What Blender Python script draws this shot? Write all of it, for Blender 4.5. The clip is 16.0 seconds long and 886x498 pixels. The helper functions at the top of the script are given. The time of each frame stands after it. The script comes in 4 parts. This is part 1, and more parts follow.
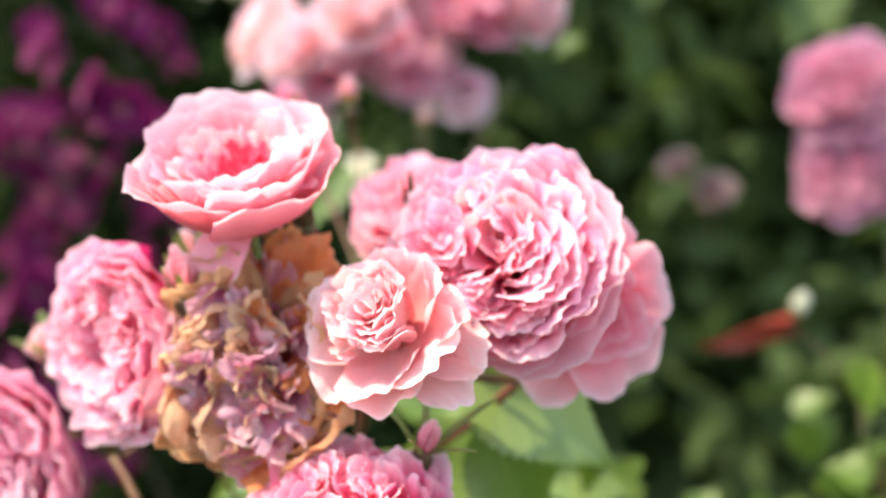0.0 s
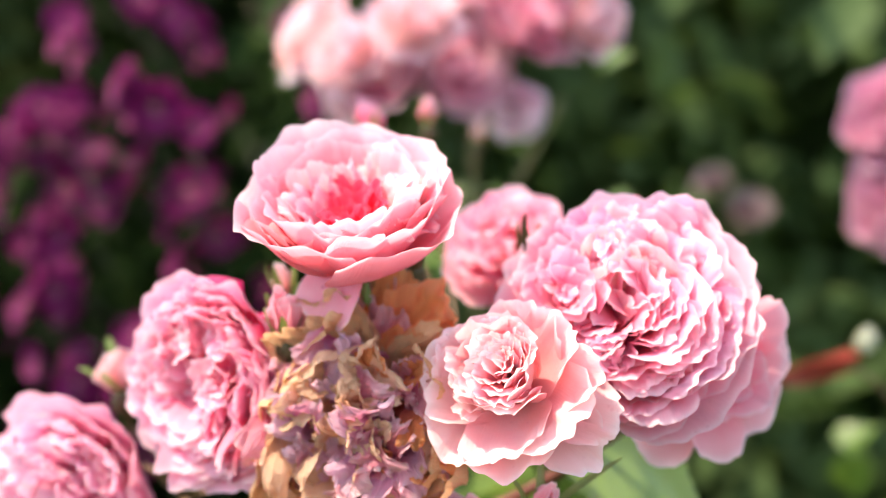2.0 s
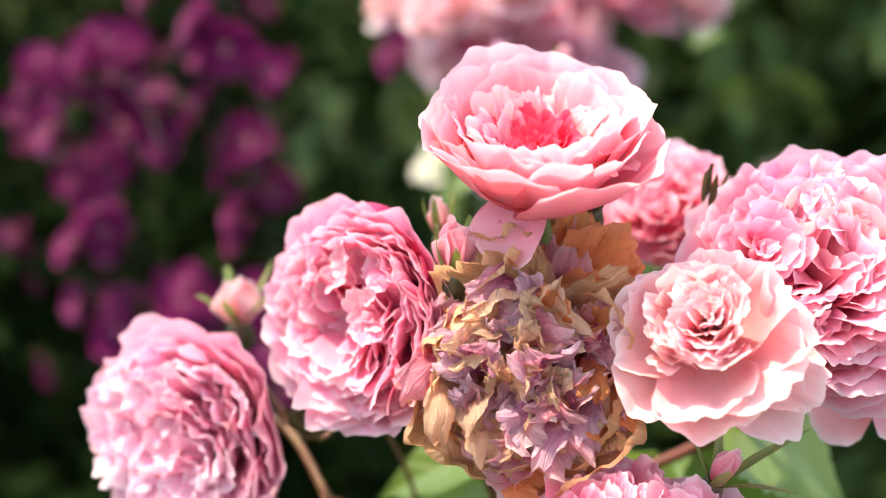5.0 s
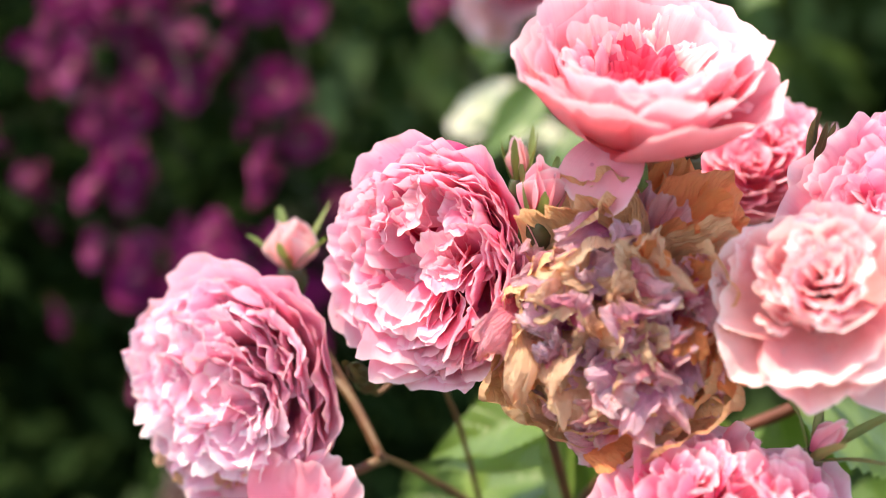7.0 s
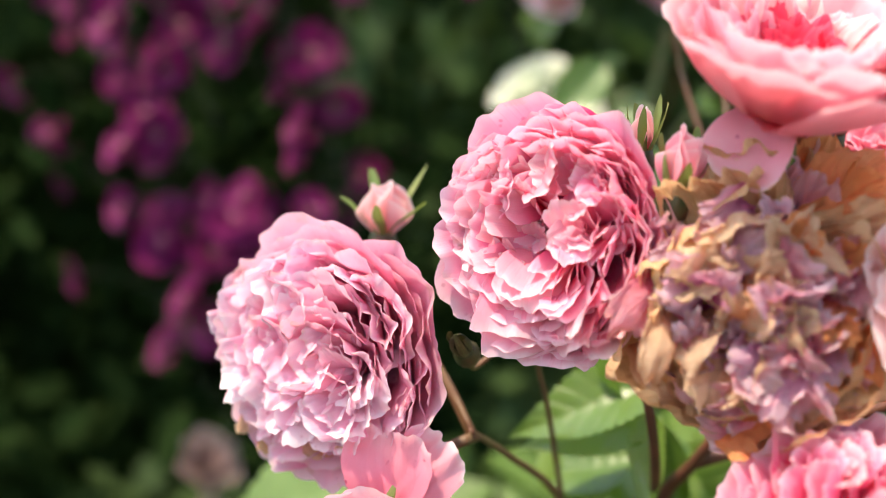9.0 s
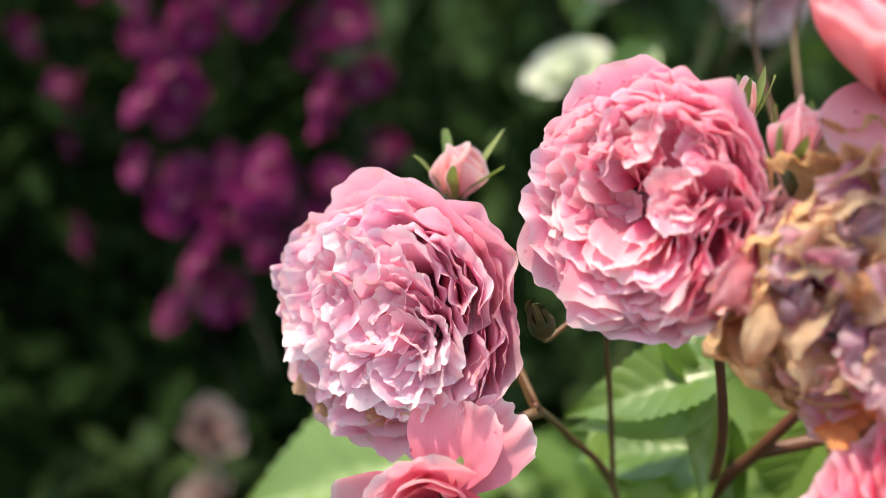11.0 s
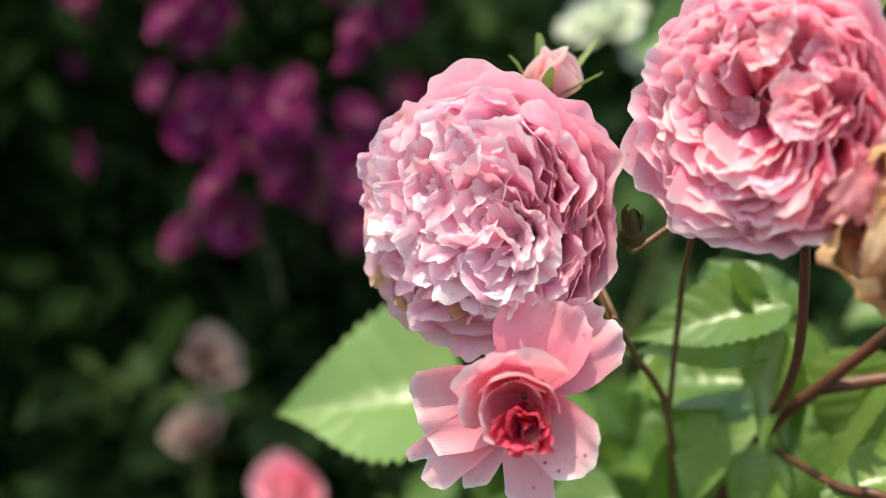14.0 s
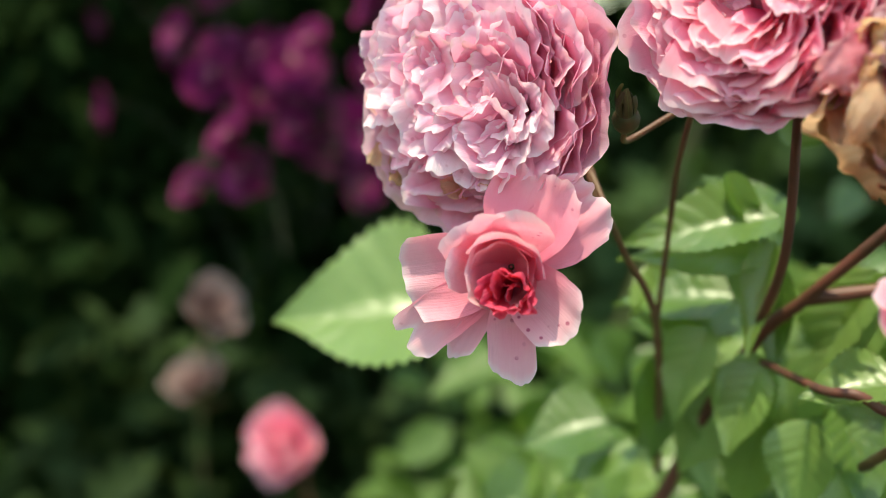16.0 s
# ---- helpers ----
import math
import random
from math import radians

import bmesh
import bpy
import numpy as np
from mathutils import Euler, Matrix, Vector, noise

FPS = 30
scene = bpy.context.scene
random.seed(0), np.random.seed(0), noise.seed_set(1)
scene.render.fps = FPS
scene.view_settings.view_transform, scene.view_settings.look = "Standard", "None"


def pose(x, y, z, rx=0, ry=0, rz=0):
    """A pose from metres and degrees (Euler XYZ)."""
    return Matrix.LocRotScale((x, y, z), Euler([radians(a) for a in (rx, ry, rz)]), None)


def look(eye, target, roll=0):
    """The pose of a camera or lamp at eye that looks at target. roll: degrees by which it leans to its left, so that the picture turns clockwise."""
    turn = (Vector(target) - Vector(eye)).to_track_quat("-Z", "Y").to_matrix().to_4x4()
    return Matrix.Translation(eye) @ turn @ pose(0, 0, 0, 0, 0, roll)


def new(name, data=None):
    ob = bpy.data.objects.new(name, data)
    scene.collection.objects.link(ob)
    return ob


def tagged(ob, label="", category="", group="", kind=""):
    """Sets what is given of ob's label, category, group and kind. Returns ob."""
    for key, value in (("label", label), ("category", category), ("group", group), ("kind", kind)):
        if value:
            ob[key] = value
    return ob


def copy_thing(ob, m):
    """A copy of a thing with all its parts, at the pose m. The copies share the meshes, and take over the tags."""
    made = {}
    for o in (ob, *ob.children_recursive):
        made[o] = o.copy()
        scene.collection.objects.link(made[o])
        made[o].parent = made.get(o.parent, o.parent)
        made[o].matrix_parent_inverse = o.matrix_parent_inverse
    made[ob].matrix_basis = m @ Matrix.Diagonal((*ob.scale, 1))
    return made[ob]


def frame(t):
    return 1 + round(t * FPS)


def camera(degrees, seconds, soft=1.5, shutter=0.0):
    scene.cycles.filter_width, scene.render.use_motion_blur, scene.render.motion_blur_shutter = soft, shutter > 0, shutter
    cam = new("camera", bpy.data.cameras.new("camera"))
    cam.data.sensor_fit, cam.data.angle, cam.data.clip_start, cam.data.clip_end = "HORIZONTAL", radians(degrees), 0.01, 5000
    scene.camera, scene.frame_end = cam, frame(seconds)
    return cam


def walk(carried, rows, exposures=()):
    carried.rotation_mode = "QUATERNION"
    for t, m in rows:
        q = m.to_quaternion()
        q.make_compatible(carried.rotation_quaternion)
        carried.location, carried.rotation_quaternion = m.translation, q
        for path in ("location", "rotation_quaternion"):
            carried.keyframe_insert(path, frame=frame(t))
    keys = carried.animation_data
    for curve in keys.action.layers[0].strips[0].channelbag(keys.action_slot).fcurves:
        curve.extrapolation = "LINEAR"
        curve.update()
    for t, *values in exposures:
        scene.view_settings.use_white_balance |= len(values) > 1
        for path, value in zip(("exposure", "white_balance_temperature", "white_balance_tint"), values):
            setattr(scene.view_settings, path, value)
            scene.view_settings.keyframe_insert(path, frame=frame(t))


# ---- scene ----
cam = camera(42.0, 16.0, soft=0.6)
cam.data.dof.use_dof = True
cam.data.dof.focus_distance = 0.317
cam.data.dof.aperture_fstop = 4.8
PATH = [
    (0, (0.07549, -0.02833, 1.01565), (-0.11435, 0.93375, 0.81976), -4.98),
    (0.5, (0.06528, -0.02252, 1.02482), (-0.11812, 0.93755, 0.81355), -4.65),
    (1, (0.05359, -0.01881, 1.02884), (-0.12627, 0.94178, 0.81689), -4.14),
    (1.5, (0.04059, -0.01607, 1.02941), (-0.13392, 0.94708, 0.82471), -3.38),
    (2, (0.02780, -0.01158, 1.03307), (-0.14225, 0.95162, 0.82492), -2.70),
    (2.5, (0.01886, -0.00704, 1.03718), (-0.15488, 0.95347, 0.81984), -2.10),
    (3, (0.01059, -0.00413, 1.03598), (-0.16963, 0.95517, 0.81857), -1.39),
    (3.5, (-0.00294, -0.00388, 1.03390), (-0.17272, 0.95670, 0.81375), -0.55),
    (4, (-0.01708, -0.00535, 1.02718), (-0.17530, 0.95861, 0.81330), 0.49),
    (6.5, (-0.05018, 0.01572, 0.99990), (-0.21054, 0.97505, 0.76757), 3.86),
    (7, (-0.05915, 0.01953, 0.99908), (-0.21325, 0.97675, 0.75416), 4.33),
    (7.5, (-0.06819, 0.02282, 0.99664), (-0.22156, 0.97850, 0.74534), 4.73),
    (8, (-0.08026, 0.02384, 0.99202), (-0.22533, 0.98133, 0.74269), 5.56),
    (8.5, (-0.09283, 0.02408, 0.98881), (-0.22596, 0.98296, 0.73817), 6.52),
    (9, (-0.09924, 0.02757, 0.98811), (-0.23293, 0.98385, 0.72800), 7.22),
    (11.5, (-0.13442, 0.03484, 0.97030), (-0.24501, 0.99178, 0.70191), 11.86),
    (12, (-0.14155, 0.03588, 0.96831), (-0.24709, 0.99139, 0.69290), 12.64),
    (12.5, (-0.14994, 0.03481, 0.96214), (-0.24398, 0.99267, 0.69073), 13.72),
    (13, (-0.15679, 0.03369, 0.95751), (-0.23932, 0.99120, 0.68119), 14.53),
    (13.5, (-0.15772, 0.03186, 0.94987), (-0.23955, 0.98953, 0.67386), 15.35),
    (14, (-0.15692, 0.02925, 0.94160), (-0.23641, 0.98673, 0.66428), 16.12),
    (14.5, (-0.15544, 0.02592, 0.93069), (-0.22975, 0.98514, 0.65799), 17.00),
    (15, (-0.14851, 0.02185, 0.91850), (-0.23227, 0.98348, 0.65729), 17.68),
    (15.5, (-0.14136, 0.01927, 0.91506), (-0.23476, 0.97666, 0.64176), 18.05),
    (16, (-0.13819, 0.01489, 0.90830), (-0.23292, 0.97360, 0.64018), 18.65),
]
walk(cam, [(t, look(eye, target, roll)) for t, eye, target, roll in PATH], [(0, 2.03, 8600, 12), (2, 2.04, 8600, 12), (4, 2.01, 8600, 12), (7, 1.92, 8600, 9), (9, 1.77, 8500, 5), (12, 1.52, 8300, -4), (16, 1.49, 8300, -8)])

# ---- light: high sun to one side, clear sky ----
SUN_EL, SUN_AZ = 66.0, -112.0      # degrees; azimuth from +y towards +x
world = bpy.data.worlds.new("world")
scene.world = world
world.use_nodes = True
wn = world.node_tree.nodes
sky = wn.new("ShaderNodeTexSky")
sky.sky_type = "NISHITA"
sky.sun_disc = False
sky.sun_elevation = radians(SUN_EL)
sky.sun_rotation = radians(SUN_AZ)
world.node_tree.links.new(sky.outputs[0], wn["Background"].inputs[0])
wn["Background"].inputs[1].default_value = 0.15
sun = new("sun", bpy.data.lights.new("sun", "SUN"))
sun.data.energy = 2.0
sun.data.angle = radians(0.5)
sun.data.color = (1.0, 0.95, 0.88)
sun_dir = Vector((math.sin(radians(SUN_AZ)) * math.cos(radians(SUN_EL)), math.cos(radians(SUN_AZ)) * math.cos(radians(SUN_EL)), math.sin(radians(SUN_EL))))
sun.matrix_world = look(sun_dir * 6, (0, 0, 0))


# ---- materials ----
def material(name):
    m = bpy.data.materials.new(name)
    m.use_nodes = True
    nt = m.node_tree
    nt.nodes.clear()
    return m, nt, nt.nodes, nt.links


def mix_colour(nt, fac, a, b, mode="MIX"):
    n = nt.nodes.new("ShaderNodeMix")
    n.data_type, n.blend_type = "RGBA", mode
    for sock, value in ((n.inputs[0], fac), (n.inputs[6], a), (n.inputs[7], b)):
        if isinstance(value, bpy.types.NodeSocket):
            nt.links.new(value, sock)
        elif isinstance(value, (int, float)):
            sock.default_value = value
        else:
            sock.default_value = (*value, 1)
    return n.outputs[2]


def ramp(nt, value, lo, hi):
    n = nt.nodes.new("ShaderNodeMapRange")
    n.interpolation_type = "SMOOTHSTEP"
    nt.links.new(value, n.inputs[0])
    n.inputs[1].default_value, n.inputs[2].default_value = lo, hi
    return n.outputs[0]


def maths(nt, op, a, b=0.0):
    n = nt.nodes.new("ShaderNodeMath")
    n.operation = op
    for sock, value in zip(n.inputs, (a, b)):
        if isinstance(value, bpy.types.NodeSocket):
            nt.links.new(value, sock)
        else:
            sock.default_value = value
    return n.outputs[0]


def noise_tex(nt, scale, vector=None, detail=3.0, rough=0.55):
    n = nt.nodes.new("ShaderNodeTexNoise")
    n.inputs["Scale"].default_value, n.inputs["Detail"].default_value, n.inputs["Roughness"].default_value = scale, detail, rough
    if vector is not None:
        nt.links.new(vector, n.inputs["Vector"])
    return n.outputs[0]


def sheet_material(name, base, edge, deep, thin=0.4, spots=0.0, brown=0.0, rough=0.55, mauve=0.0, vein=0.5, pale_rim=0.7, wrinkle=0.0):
    """A thin petal: deep at its foot, edge at its rim, light shining through, fine veins, blotches, spots and a browned rim."""
    m, nt, nodes, links = material(name)
    geo = nodes.new("ShaderNodeTexCoord")
    uv = nodes.new("ShaderNodeSeparateXYZ")
    links.new(geo.outputs["UV"], uv.inputs[0])
    u, v = uv.outputs[0], uv.outputs[1]
    info = nodes.new("ShaderNodeObjectInfo")
    col = mix_colour(nt, ramp(nt, v, 0.05, 0.65), deep, base)
    col = mix_colour(nt, maths(nt, "MULTIPLY", ramp(nt, v, 0.55, 1.0), 0.75), col, edge)
    blotch = ramp(nt, noise_tex(nt, 90, geo.outputs["Object"]), 0.42, 0.7)
    col = mix_colour(nt, maths(nt, "MULTIPLY", blotch, 0.35), col, edge)
    rnd = info.outputs["Random"]
    col = mix_colour(nt, maths(nt, "MULTIPLY", rnd, 0.22), col, deep)
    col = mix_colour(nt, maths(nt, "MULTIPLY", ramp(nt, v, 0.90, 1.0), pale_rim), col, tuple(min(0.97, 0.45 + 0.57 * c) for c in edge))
    if mauve:
        col = mix_colour(nt, maths(nt, "MULTIPLY", ramp(nt, noise_tex(nt, 60, geo.outputs["Object"], 2.0), 0.40, 0.68), mauve), col, (0.82, 0.52, 0.80))
    # veins run from foot to rim
    vec = nodes.new("ShaderNodeCombineXYZ")
    links.new(maths(nt, "MULTIPLY", u, 26.0), vec.inputs[0])
    links.new(maths(nt, "MULTIPLY", v, 2.2), vec.inputs[1])
    links.new(maths(nt, "MULTIPLY", rnd, 40.0), vec.inputs[2])
    veins = noise_tex(nt, 1.0, vec.outputs[0], 3.0)
    col = mix_colour(nt, maths(nt, "MULTIPLY", ramp(nt, veins, 0.5, 0.75), 0.22 * vein), col, deep)
    if spots:
        vo = nodes.new("ShaderNodeTexVoronoi")
        vo.inputs["Scale"].default_value = 300
        links.new(geo.outputs["Object"], vo.inputs["Vector"])
        dots = maths(nt, "MULTIPLY", ramp(nt, maths(nt, "SUBTRACT", 0.24, vo.outputs[0]), 0.0, 0.12), ramp(nt, noise_tex(nt, 55, geo.outputs["Object"]), 0.5, 0.62))
        col = mix_colour(nt, maths(nt, "MULTIPLY", dots, spots), col, (0.50, 0.06, 0.16))
    if brown:
        rim = maths(nt, "ADD", v, maths(nt, "MULTIPLY", maths(nt, "SUBTRACT", noise_tex(nt, 140, geo.outputs["Object"], 4.0), 0.5), 0.7))
        col = mix_colour(nt, maths(nt, "MULTIPLY", ramp(nt, rim, 1.02 - 0.35 * brown, 1.12), min(1.0, brown + 0.2)), col, (0.62, 0.40, 0.22))
    bump = nodes.new("ShaderNodeBump")
    bump.inputs["Strength"].default_value, bump.inputs["Distance"].default_value = 0.25, 0.0005
    links.new(maths(nt, "ADD", veins, noise_tex(nt, 420, geo.outputs["Object"])), bump.inputs["Height"])
    if wrinkle:
        folds = nodes.new("ShaderNodeBump")
        folds.inputs["Strength"].default_value, folds.inputs["Distance"].default_value = wrinkle, 0.003
        links.new(maths(nt, "ADD", noise_tex(nt, 230, geo.outputs["Object"], 5.0, 0.65), maths(nt, "MULTIPLY", veins, 0.8)), folds.inputs["Height"])
        links.new(folds.outputs[0], bump.inputs["Normal"])
    p = nodes.new("ShaderNodeBsdfPrincipled")
    p.inputs["Roughness"].default_value = rough
    p.inputs["Specular IOR Level"].default_value = 0.25
    p.inputs["Sheen Weight"].default_value = 0.03
    links.new(col, p.inputs["Base Color"])
    links.new(bump.outputs[0], p.inputs["Normal"])
    tr = nodes.new("ShaderNodeBsdfTranslucent")
    links.new(mix_colour(nt, 0.25, col, deep), tr.inputs[0])
    links.new(bump.outputs[0], tr.inputs["Normal"])
    mx = nodes.new("ShaderNodeMixShader")
    mx.inputs[0].default_value = thin
    links.new(p.outputs[0], mx.inputs[1])
    links.new(tr.outputs[0], mx.inputs[2])
    out = nodes.new("ShaderNodeOutputMaterial")
    links.new(mx.outputs[0], out.inputs[0])
    return m


def leaf_material(name, base, pale, glow, thin=0.35, rough=0.38, island=False, spec=0.5, coat=0.0, quilted=0.0):
    m, nt, nodes, links = material(name)
    geo = nodes.new("ShaderNodeTexCoord")
    uv = nodes.new("ShaderNodeSeparateXYZ")
    links.new(geo.outputs["UV"], uv.inputs[0])
    u, v = uv.outputs[0], uv.outputs[1]
    if island:
        rnd = nodes.new("ShaderNodeNewGeometry").outputs["Random Per Island"]
    else:
        rnd = nodes.new("ShaderNodeObjectInfo").outputs["Random"]
    col = mix_colour(nt, rnd, base, pale)
    col = mix_colour(nt, maths(nt, "MULTIPLY", ramp(nt, noise_tex(nt, 70, geo.outputs["Object"]), 0.4, 0.7), 0.4), col, pale)
    au = maths(nt, "ABSOLUTE", u)
    rib = ramp(nt, maths(nt, "SUBTRACT", 0.05, au), 0.0, 0.03)
    wave = maths(nt, "SINE", maths(nt, "MULTIPLY", maths(nt, "SUBTRACT", v, maths(nt, "MULTIPLY", au, 0.22)), 50.0))
    side = ramp(nt, wave, 0.90, 1.0)
    lines = maths(nt, "MAXIMUM", rib, maths(nt, "MULTIPLY", side, 0.6))
    col = mix_colour(nt, maths(nt, "MULTIPLY", lines, 0.30), col, (0.20, 0.31, 0.10))
    bump = nodes.new("ShaderNodeBump")
    bump.inputs["Strength"].default_value, bump.inputs["Distance"].default_value = 0.35, 0.0008
    quilt = maths(nt, "MULTIPLY", maths(nt, "SUBTRACT", noise_tex(nt, 55, geo.outputs["Object"]), maths(nt, "MULTIPLY", wave, 0.07)), quilted)
    links.new(maths(nt, "ADD", quilt, maths(nt, "SUBTRACT", noise_tex(nt, 200, geo.outputs["Object"]), lines)), bump.inputs["Height"])
    p = nodes.new("ShaderNodeBsdfPrincipled")
    p.inputs["Roughness"].default_value = rough
    p.inputs["Specular IOR Level"].default_value = spec
    p.inputs["Coat Weight"].default_value, p.inputs["Coat Roughness"].default_value = coat, 0.28
    links.new(col, p.inputs["Base Color"])
    links.new(bump.outputs[0], p.inputs["Normal"])
    tr = nodes.new("ShaderNodeBsdfTranslucent")
    links.new(mix_colour(nt, 0.5, col, glow), tr.inputs[0])
    mx = nodes.new("ShaderNodeMixShader")
    mx.inputs[0].default_value = thin
    links.new(p.outputs[0], mx.inputs[1])
    links.new(tr.outputs[0], mx.inputs[2])
    out = nodes.new("ShaderNodeOutputMaterial")
    links.new(mx.outputs[0], out.inputs[0])
    return m


def solid_material(name, a, b, scale, rough=0.6, bump_by=0.4, dist=0.001):
    m, nt, nodes, links = material(name)
    geo = nodes.new("ShaderNodeTexCoord")
    n = noise_tex(nt, scale, geo.outputs["Object"], 5.0)
    col = mix_colour(nt, ramp(nt, n, 0.35, 0.68), a, b)
    col = mix_colour(nt, maths(nt, "MULTIPLY", ramp(nt, noise_tex(nt, scale * 7, geo.outputs["Object"]), 0.45, 0.7), 0.4), col, a)
    bump = nodes.new("ShaderNodeBump")
    bump.inputs["Strength"].default_value, bump.inputs["Distance"].default_value = bump_by, dist
    links.new(n, bump.inputs["Height"])
    p = nodes.new("ShaderNodeBsdfPrincipled")
    p.inputs["Roughness"].default_value = rough
    links.new(col, p.inputs["Base Color"])
    links.new(bump.outputs[0], p.inputs["Normal"])
    out = nodes.new("ShaderNodeOutputMaterial")
    links.new(p.outputs[0], out.inputs[0])
    return m


def soil_material():
    """Crumbly garden soil: clods, crumbs, damp and dry drifts, thin moss."""
    m, nt, nodes, links = material("soil")
    geo = nodes.new("ShaderNodeTexCoord").outputs["Object"]
    crumbs = noise_tex(nt, 90, geo, 6.0, 0.7)
    clods = noise_tex(nt, 17, geo, 4.0, 0.6)
    col = mix_colour(nt, ramp(nt, crumbs, 0.35, 0.70), (0.016, 0.012, 0.008), (0.050, 0.038, 0.025))
    col = mix_colour(nt, maths(nt, "MULTIPLY", ramp(nt, clods, 0.40, 0.65), 0.5), col, (0.028, 0.021, 0.014))
    col = mix_colour(nt, maths(nt, "MULTIPLY", ramp(nt, noise_tex(nt, 0.9, geo, 7.0, 0.62), 0.46, 0.58), 0.75), col, (0.026, 0.046, 0.013))
    col = mix_colour(nt, maths(nt, "MULTIPLY", ramp(nt, noise_tex(nt, 0.13, geo, 8.0, 0.65), 0.40, 0.62), 0.7), col, (0.034, 0.060, 0.016))
    bump = nodes.new("ShaderNodeBump")
    bump.inputs["Strength"].default_value, bump.inputs["Distance"].default_value = 1.0, 0.03
    links.new(maths(nt, "ADD", clods, maths(nt, "MULTIPLY", crumbs, 0.5)), bump.inputs["Height"])
    p = nodes.new("ShaderNodeBsdfPrincipled")
    p.inputs["Roughness"].default_value, p.inputs["Specular IOR Level"].default_value = 0.95, 0.1
    links.new(col, p.inputs["Base Color"])
    links.new(bump.outputs[0], p.inputs["Normal"])
    links.new(p.outputs[0], nodes.new("ShaderNodeOutputMaterial").inputs[0])
    return m


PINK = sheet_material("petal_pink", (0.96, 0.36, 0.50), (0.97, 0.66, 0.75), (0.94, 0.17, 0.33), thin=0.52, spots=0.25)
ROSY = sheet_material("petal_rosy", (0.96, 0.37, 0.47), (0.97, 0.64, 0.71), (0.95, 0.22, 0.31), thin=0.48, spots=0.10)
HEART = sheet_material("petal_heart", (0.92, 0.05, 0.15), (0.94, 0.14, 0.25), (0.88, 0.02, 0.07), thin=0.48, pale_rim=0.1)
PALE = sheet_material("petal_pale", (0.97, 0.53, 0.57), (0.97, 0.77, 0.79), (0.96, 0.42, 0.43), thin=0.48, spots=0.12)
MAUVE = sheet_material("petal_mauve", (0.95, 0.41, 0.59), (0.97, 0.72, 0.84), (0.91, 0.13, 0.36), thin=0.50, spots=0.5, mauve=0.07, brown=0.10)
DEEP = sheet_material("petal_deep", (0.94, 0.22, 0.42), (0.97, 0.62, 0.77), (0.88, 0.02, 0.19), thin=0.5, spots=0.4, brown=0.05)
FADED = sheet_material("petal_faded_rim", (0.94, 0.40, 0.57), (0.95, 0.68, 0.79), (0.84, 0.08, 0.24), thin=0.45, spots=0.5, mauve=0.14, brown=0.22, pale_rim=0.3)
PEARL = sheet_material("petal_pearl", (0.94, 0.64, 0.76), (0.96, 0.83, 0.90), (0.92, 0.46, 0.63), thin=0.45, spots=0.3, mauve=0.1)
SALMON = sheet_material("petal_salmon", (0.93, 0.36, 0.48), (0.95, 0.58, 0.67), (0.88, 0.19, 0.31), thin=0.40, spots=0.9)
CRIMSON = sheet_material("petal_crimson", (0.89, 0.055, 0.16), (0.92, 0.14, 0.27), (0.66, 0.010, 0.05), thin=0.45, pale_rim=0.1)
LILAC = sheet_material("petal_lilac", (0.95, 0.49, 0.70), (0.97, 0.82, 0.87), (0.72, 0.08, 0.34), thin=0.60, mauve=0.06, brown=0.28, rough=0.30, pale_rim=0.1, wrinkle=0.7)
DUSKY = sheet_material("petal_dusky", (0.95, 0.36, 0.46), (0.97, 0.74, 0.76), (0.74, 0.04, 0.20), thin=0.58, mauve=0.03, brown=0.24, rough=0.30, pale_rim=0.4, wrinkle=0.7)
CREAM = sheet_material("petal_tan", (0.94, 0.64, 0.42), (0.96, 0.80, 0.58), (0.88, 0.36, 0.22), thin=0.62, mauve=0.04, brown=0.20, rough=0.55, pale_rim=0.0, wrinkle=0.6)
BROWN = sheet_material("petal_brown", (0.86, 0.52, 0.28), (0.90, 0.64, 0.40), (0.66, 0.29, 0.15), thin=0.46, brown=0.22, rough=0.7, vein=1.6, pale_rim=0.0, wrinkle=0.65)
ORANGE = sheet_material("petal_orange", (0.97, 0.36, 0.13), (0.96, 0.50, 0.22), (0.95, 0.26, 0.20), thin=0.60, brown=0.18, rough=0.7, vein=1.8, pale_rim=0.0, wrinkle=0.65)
MAGENTA = sheet_material("petal_magenta", (0.175, 0.003, 0.085), (0.20, 0.005, 0.10), (0.23, 0.025, 0.13), thin=0.35, pale_rim=0.0)
FARPINK = sheet_material("petal_far", (0.76, 0.34, 0.46), (0.83, 0.56, 0.64), (0.62, 0.14, 0.28), thin=0.5)
# dim petals: the shrub's shade is painted in, as the sun reaches them
DULL_SHADE = sheet_material("petal_dull_shade", (0.17, 0.10, 0.11), (0.21, 0.14, 0.15), (0.14, 0.06, 0.07), thin=0.4)
CARMINE = sheet_material("petal_carmine", (0.66, 0.20, 0.37), (0.74, 0.40, 0.55), (0.56, 0.04, 0.17), thin=0.5)
# blush pink taken down in colour for the shade these roses hang in
BLUSH_SHADE = sheet_material("petal_blush_shade", (0.28, 0.15, 0.15), (0.34, 0.22, 0.20), (0.22, 0.10, 0.10), thin=0.4)
WHITE = sheet_material("petal_white", (0.72, 0.74, 0.62), (0.80, 0.82, 0.74), (0.55, 0.62, 0.40), thin=0.4)
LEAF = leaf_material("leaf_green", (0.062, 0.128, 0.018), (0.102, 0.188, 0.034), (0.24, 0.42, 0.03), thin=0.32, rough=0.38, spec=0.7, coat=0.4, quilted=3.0)
